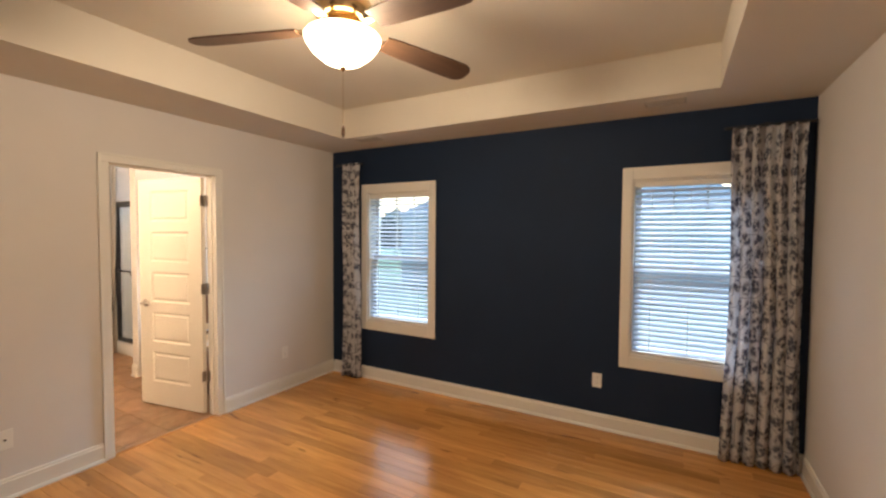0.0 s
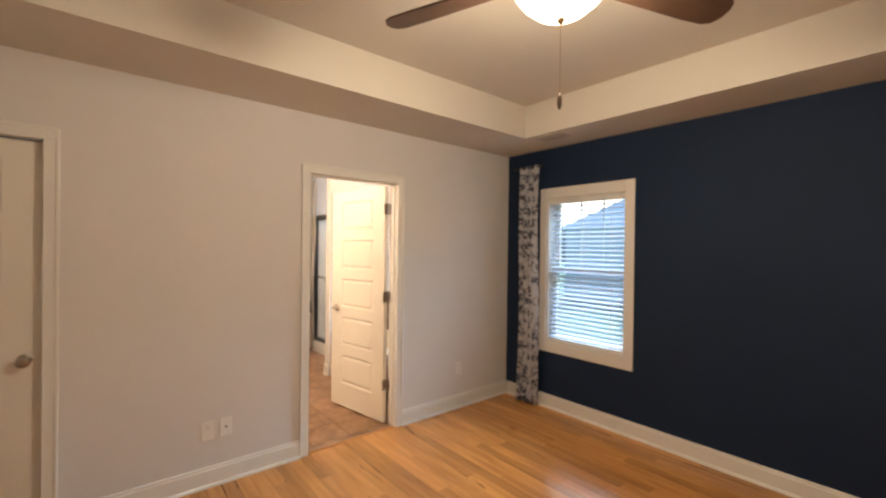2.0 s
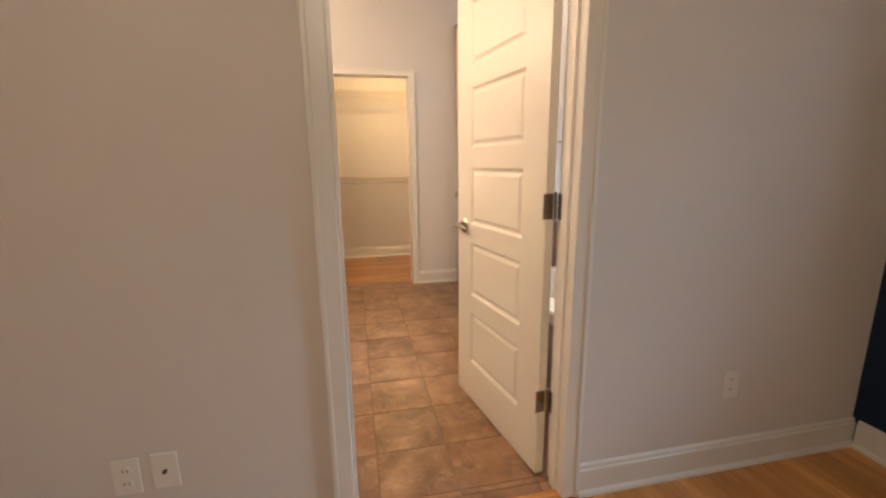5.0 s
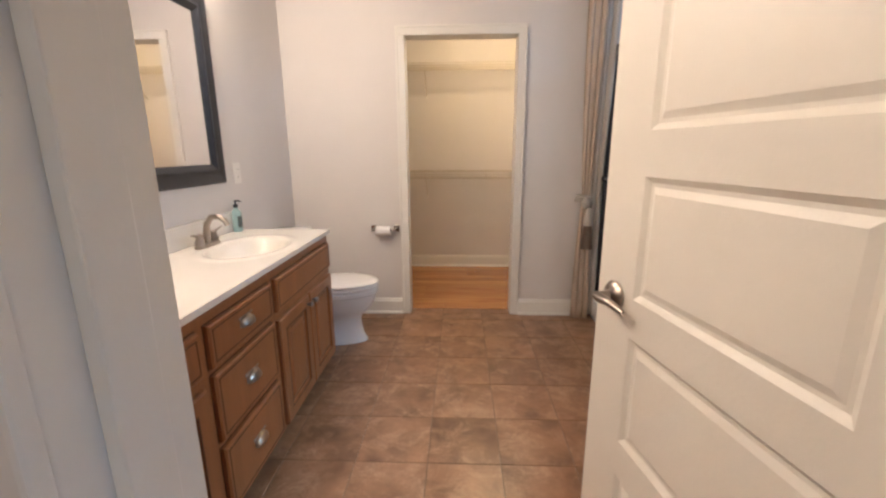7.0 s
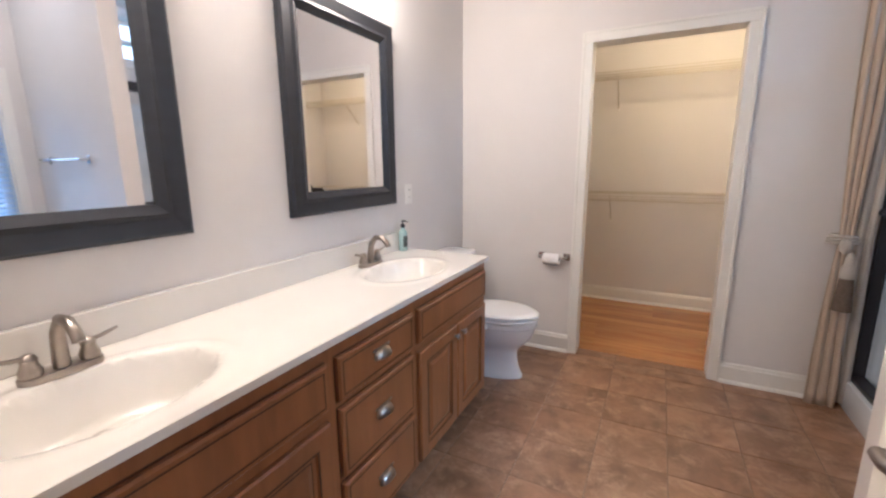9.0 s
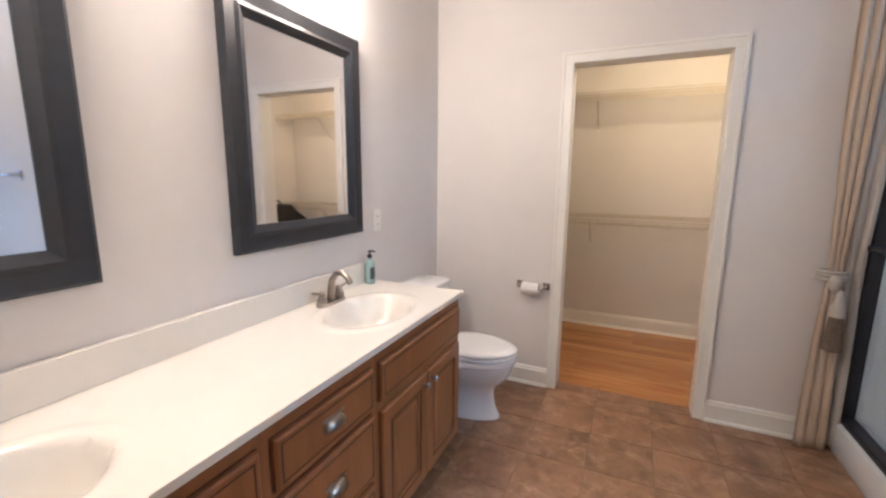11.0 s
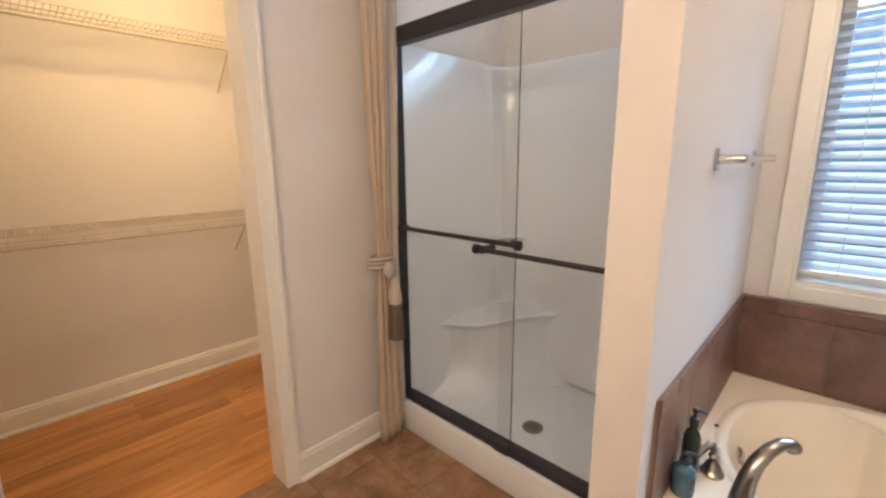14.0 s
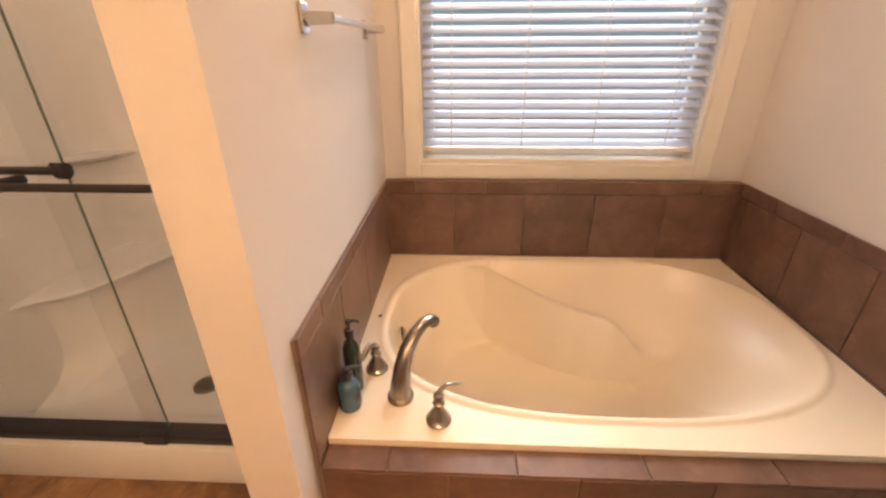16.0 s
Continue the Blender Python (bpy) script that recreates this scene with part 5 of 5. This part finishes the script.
# ---- outdoors ----
g = structure("ground", B(((-60, -60, -.75), (90, 60, -.55))), M_GRASS, "mown green lawn")
rnd = random.Random(4)
bm = bmesh.new()
for k in range(150):
    yy = -75 + k * 1.0
    r0, hh = rnd.uniform(1.6, 3.0), rnd.uniform(3.2, 6.5)
    bmesh.ops.create_icosphere(bm, subdivisions=2, radius=1, matrix=pose(rnd.uniform(52, 58), yy, hh * .45 - .6) @ Matrix.Diagonal((r0, r0, hh * .55, 1)))
for v in bm.verts:
    v.co += noise.noise_vector(v.co * .9) * .7
structure("backdrop_woods", bm, M_WOODS, "far blue-green line of trees")
house = thing("neighbour_house", "grey-blue sided house next door with a hipped shingle roof", "house", pose(13.5, .8, -.55))
part("wall", B(((0, -6.5, 0), (9, 6, 2.9))), M_SIDING, house)
bm = bmesh.new()
vs = [bm.verts.new(p) for p in ((-.15, -6.65, 2.9), (9.15, -6.65, 2.9), (9.15, 6.15, 2.9), (-.15, 6.15, 2.9), (4.5, -2.2, 6.0), (4.5, 1.6, 6.0))]
for f in ((0, 1, 4), (1, 2, 5, 4), (2, 3, 5), (3, 0, 4, 5), (3, 2, 1, 0)):
    bm.faces.new([vs[i] for i in f])
part("roof", bm, M_ROOF, house)
bm = bmesh.new()
for k in range(12):
    box(bm, (-.012, -6.5, .2 + k * .22), (-.001, 6, .21 + k * .22))
part("siding_laps", bm, M_SIDING, house, kind="stuff")


# ---- pieces: boards and tiles ----


def tile_mesh(name, w, d, h, material, gap=.002, bev=.0015):
    """A thin slab with eased top edges, its corner at the origin."""
    bm = bmesh.new()
    g2 = gap
    lo = [(g2, g2, 0), (w - g2, g2, 0), (w - g2, d - g2, 0), (g2, d - g2, 0)]
    r0 = [bm.verts.new(p) for p in lo]
    r1 = [bm.verts.new((x, y, h - bev)) for x, y, z in lo]
    c = Vector((w / 2, d / 2, 0))
    r2 = [bm.verts.new((x + math.copysign(bev, c.x - x), y + math.copysign(bev, c.y - y), h)) for x, y, z in lo]
    for a, b in ((r0, r1), (r1, r2)):
        for k in range(4):
            bm.faces.new((a[k], a[(k + 1) % 4], b[(k + 1) % 4], b[k]))
    bm.faces.new(r2)
    me = bpy.data.meshes.new(name)
    bm.to_mesh(me)
    bm.free()
    me.materials.append(material)
    return me


def piece(name, me, parent, m):
    ob = new(name, me)
    ob.parent = parent
    ob.matrix_basis = m
    return ob


rnd = random.Random(11)
fl = structure("floor_bedroom", B(((XW_BED, YS_BED, -.10), (OX, 0, -.008)), ((XW_BED, 0, -.10), (D0 - .1, T, -.008))), M_JOINT, "oiled oak strip floor with varied boards, glossy")
bw = (XE - XW_BED) / 52
meshes = {}
for k in range(52):
    x = XW_BED + k * bw
    y = YS_BED
    first = True
    while y < -.001:
        ln = round(rnd.choice((.62, .8, .95, 1.1, 1.3)), 2)
        if first:
            ln = round(rnd.choice((.3, .5, .7, .9)), 2)
            first = False
        if -y - ln < .25:
            ln = round(-y, 3)
        if ln not in meshes:
            meshes[ln] = tile_mesh("board", bw, ln, .008, M_OAK, gap=.0004, bev=.0009)
        piece("board", meshes[ln], fl, Matrix.Translation((x, y, -.008)))
        y += ln
fc = structure("floor_closet", B(((CX0, YB + .10, -.10), (CX1, CY1, -.008)), ), M_JOINT, "oiled oak strip floor")
bwc = (CY1 - YB - .10) / 14
meshes = {}
for k in range(14):
    y = YB + .10 + k * bwc
    x = CX0
    first = True
    while x < CX1 - .001:
        ln = round(rnd.choice((.7, .9, 1.1, 1.3)), 2)
        if first:
            ln, first = round(rnd.choice((.3, .5, .8)), 2), False
        if CX1 - x - ln < .25:
            ln = round(CX1 - x, 3)
        if ln not in meshes:
            meshes[ln] = tile_mesh("board", ln, bwc, .008, M_OAK_X, gap=.0004, bev=.0009)
        piece("board", meshes[ln], fc, Matrix.Translation((x, y, -.008)))
        x += ln
fb = structure("floor_bath", B(((XW - .01, .03, -.10), (XE, YB + .10, -.0022)), ((D0 - .1, 0, -.10), (D1 + .1, .03, -.008))), M_GROUT, "brown mottled ceramic tile floor with thin grout lines")
TS = .305
shapes = {}


def tile_field(parent, x0, x1, y0, y1, ox, oy, me_name, material, h, place, s=TS, sy=None):
    """Cuts a grid of tiles to a rectangle; place turns (u, v) into a pose."""
    sy = sy or s
    i0, i1 = math.floor((x0 - ox) / s), math.ceil((x1 - ox) / s)
    j0, j1 = math.floor((y0 - oy) / sy), math.ceil((y1 - oy) / sy)
    for i in range(i0, i1):
        for j in range(j0, j1):
            a, b = max(x0, ox + i * s), min(x1, ox + (i + 1) * s)
            c, d = max(y0, oy + j * sy), min(y1, oy + (j + 1) * sy)
            if b - a < .012 or d - c < .012:
                continue
            key = (me_name, round(b - a, 3), round(d - c, 3), h)
            if key not in shapes:
                shapes[key] = tile_mesh("tile", b - a, d - c, h, material, gap=.0021, bev=.0010)
            piece("tile", shapes[key], parent, place(a, c))


flat = lambda a, c: Matrix.Translation((a, c, -.007))
tile_field(fb, XW, XE, T, YB, .238, 1.300, "floor", M_TILE, .007, flat)
tile_field(fb, C0 - .002, C1 + .002, YB, YB + .10, .238, 1.300, "floor", M_TILE, .007, flat)
tile_field(fb, D0 - .002, D1 + .002, .03, T, .238, 1.300, "floor", M_TILE, .007, flat)
part("threshold", B(((D0, 0, -.008), (D1, .03, .002))), M_OAK_X, fb)

# tub surround: grout bed and tiles
AX = 1.150
ts = structure("tub_surround", B(((XE - .045, T + .002, .0), (XE - .0005, PY0 - .001, .796)), ((AX, PY0 - .007, .0), (XE - .045, PY0 - .0008, .796)), ((AX, T + .0008, .0), (XE - .045, T + .007, .796)), ((AX + .002, T + .007, .0), (BX0 - .001, PY0 - .007, .421))), M_TUBGROUT, "brown ceramic tile splash and apron around the tub")
TB0, TB1, TB2 = .447, .746, .802
back = lambda a, c: Matrix.Translation((XE - .045, a, c)) @ Matrix(((0, 0, -1, 0), (1, 0, 0, 0), (0, 1, 0, 0), (0, 0, 0, 1)))
tile_field(ts, T + .009, PY0 - .009, TB0, TB1, 1.340, TB0, "wall", M_WALLTILE, .006, back, sy=.30)
tile_field(ts, T + .009, PY0 - .009, TB1, TB2, 1.205, TB1, "wall", M_WALLTILE, .008, back, sy=.30)
north = lambda a, c: Matrix.Translation((a, PY0 - .007, c)) @ Matrix(((1, 0, 0, 0), (0, 0, -1, 0), (0, 1, 0, 0), (0, 0, 0, 1)))
tile_field(ts, AX, XE - .051, .0, TB1, AX, TB0 - .305, "wall", M_WALLTILE, .006, north)
tile_field(ts, AX, XE - .051, TB1, TB2, 1.30, TB1, "wall", M_WALLTILE, .008, north, sy=.30)
south = lambda a, c: Matrix.Translation((a, T + .007, c)) @ Matrix(((1, 0, 0, 0), (0, 0, 1, 0), (0, 1, 0, 0), (0, 0, 0, 1)))
tile_field(ts, AX, XE - .051, .0, TB1, 1.280, TB0 - .305, "wall", M_WALLTILE, .006, south)
tile_field(ts, AX, XE - .051, TB1, TB2, 1.120, TB1, "wall", M_WALLTILE, .008, south, sy=.30)
apron = lambda a, c: Matrix.Translation((AX + .002, a, c)) @ Matrix(((0, 0, -1, 0), (1, 0, 0, 0), (0, 1, 0, 0), (0, 0, 0, 1)))
tile_field(ts, T + .013, PY0 - .013, .0, .421, 1.33, .116, "wall", M_WALLTILE, .006, apron)
ledge = lambda a, c: Matrix.Translation((a, c, .4215))
tile_field(ts, AX - .004, BX0 - .0005, T + .013, PY0 - .013, AX - .004, 1.475, "wall", M_WALLTILE, .006, ledge, s=.2, sy=.305)
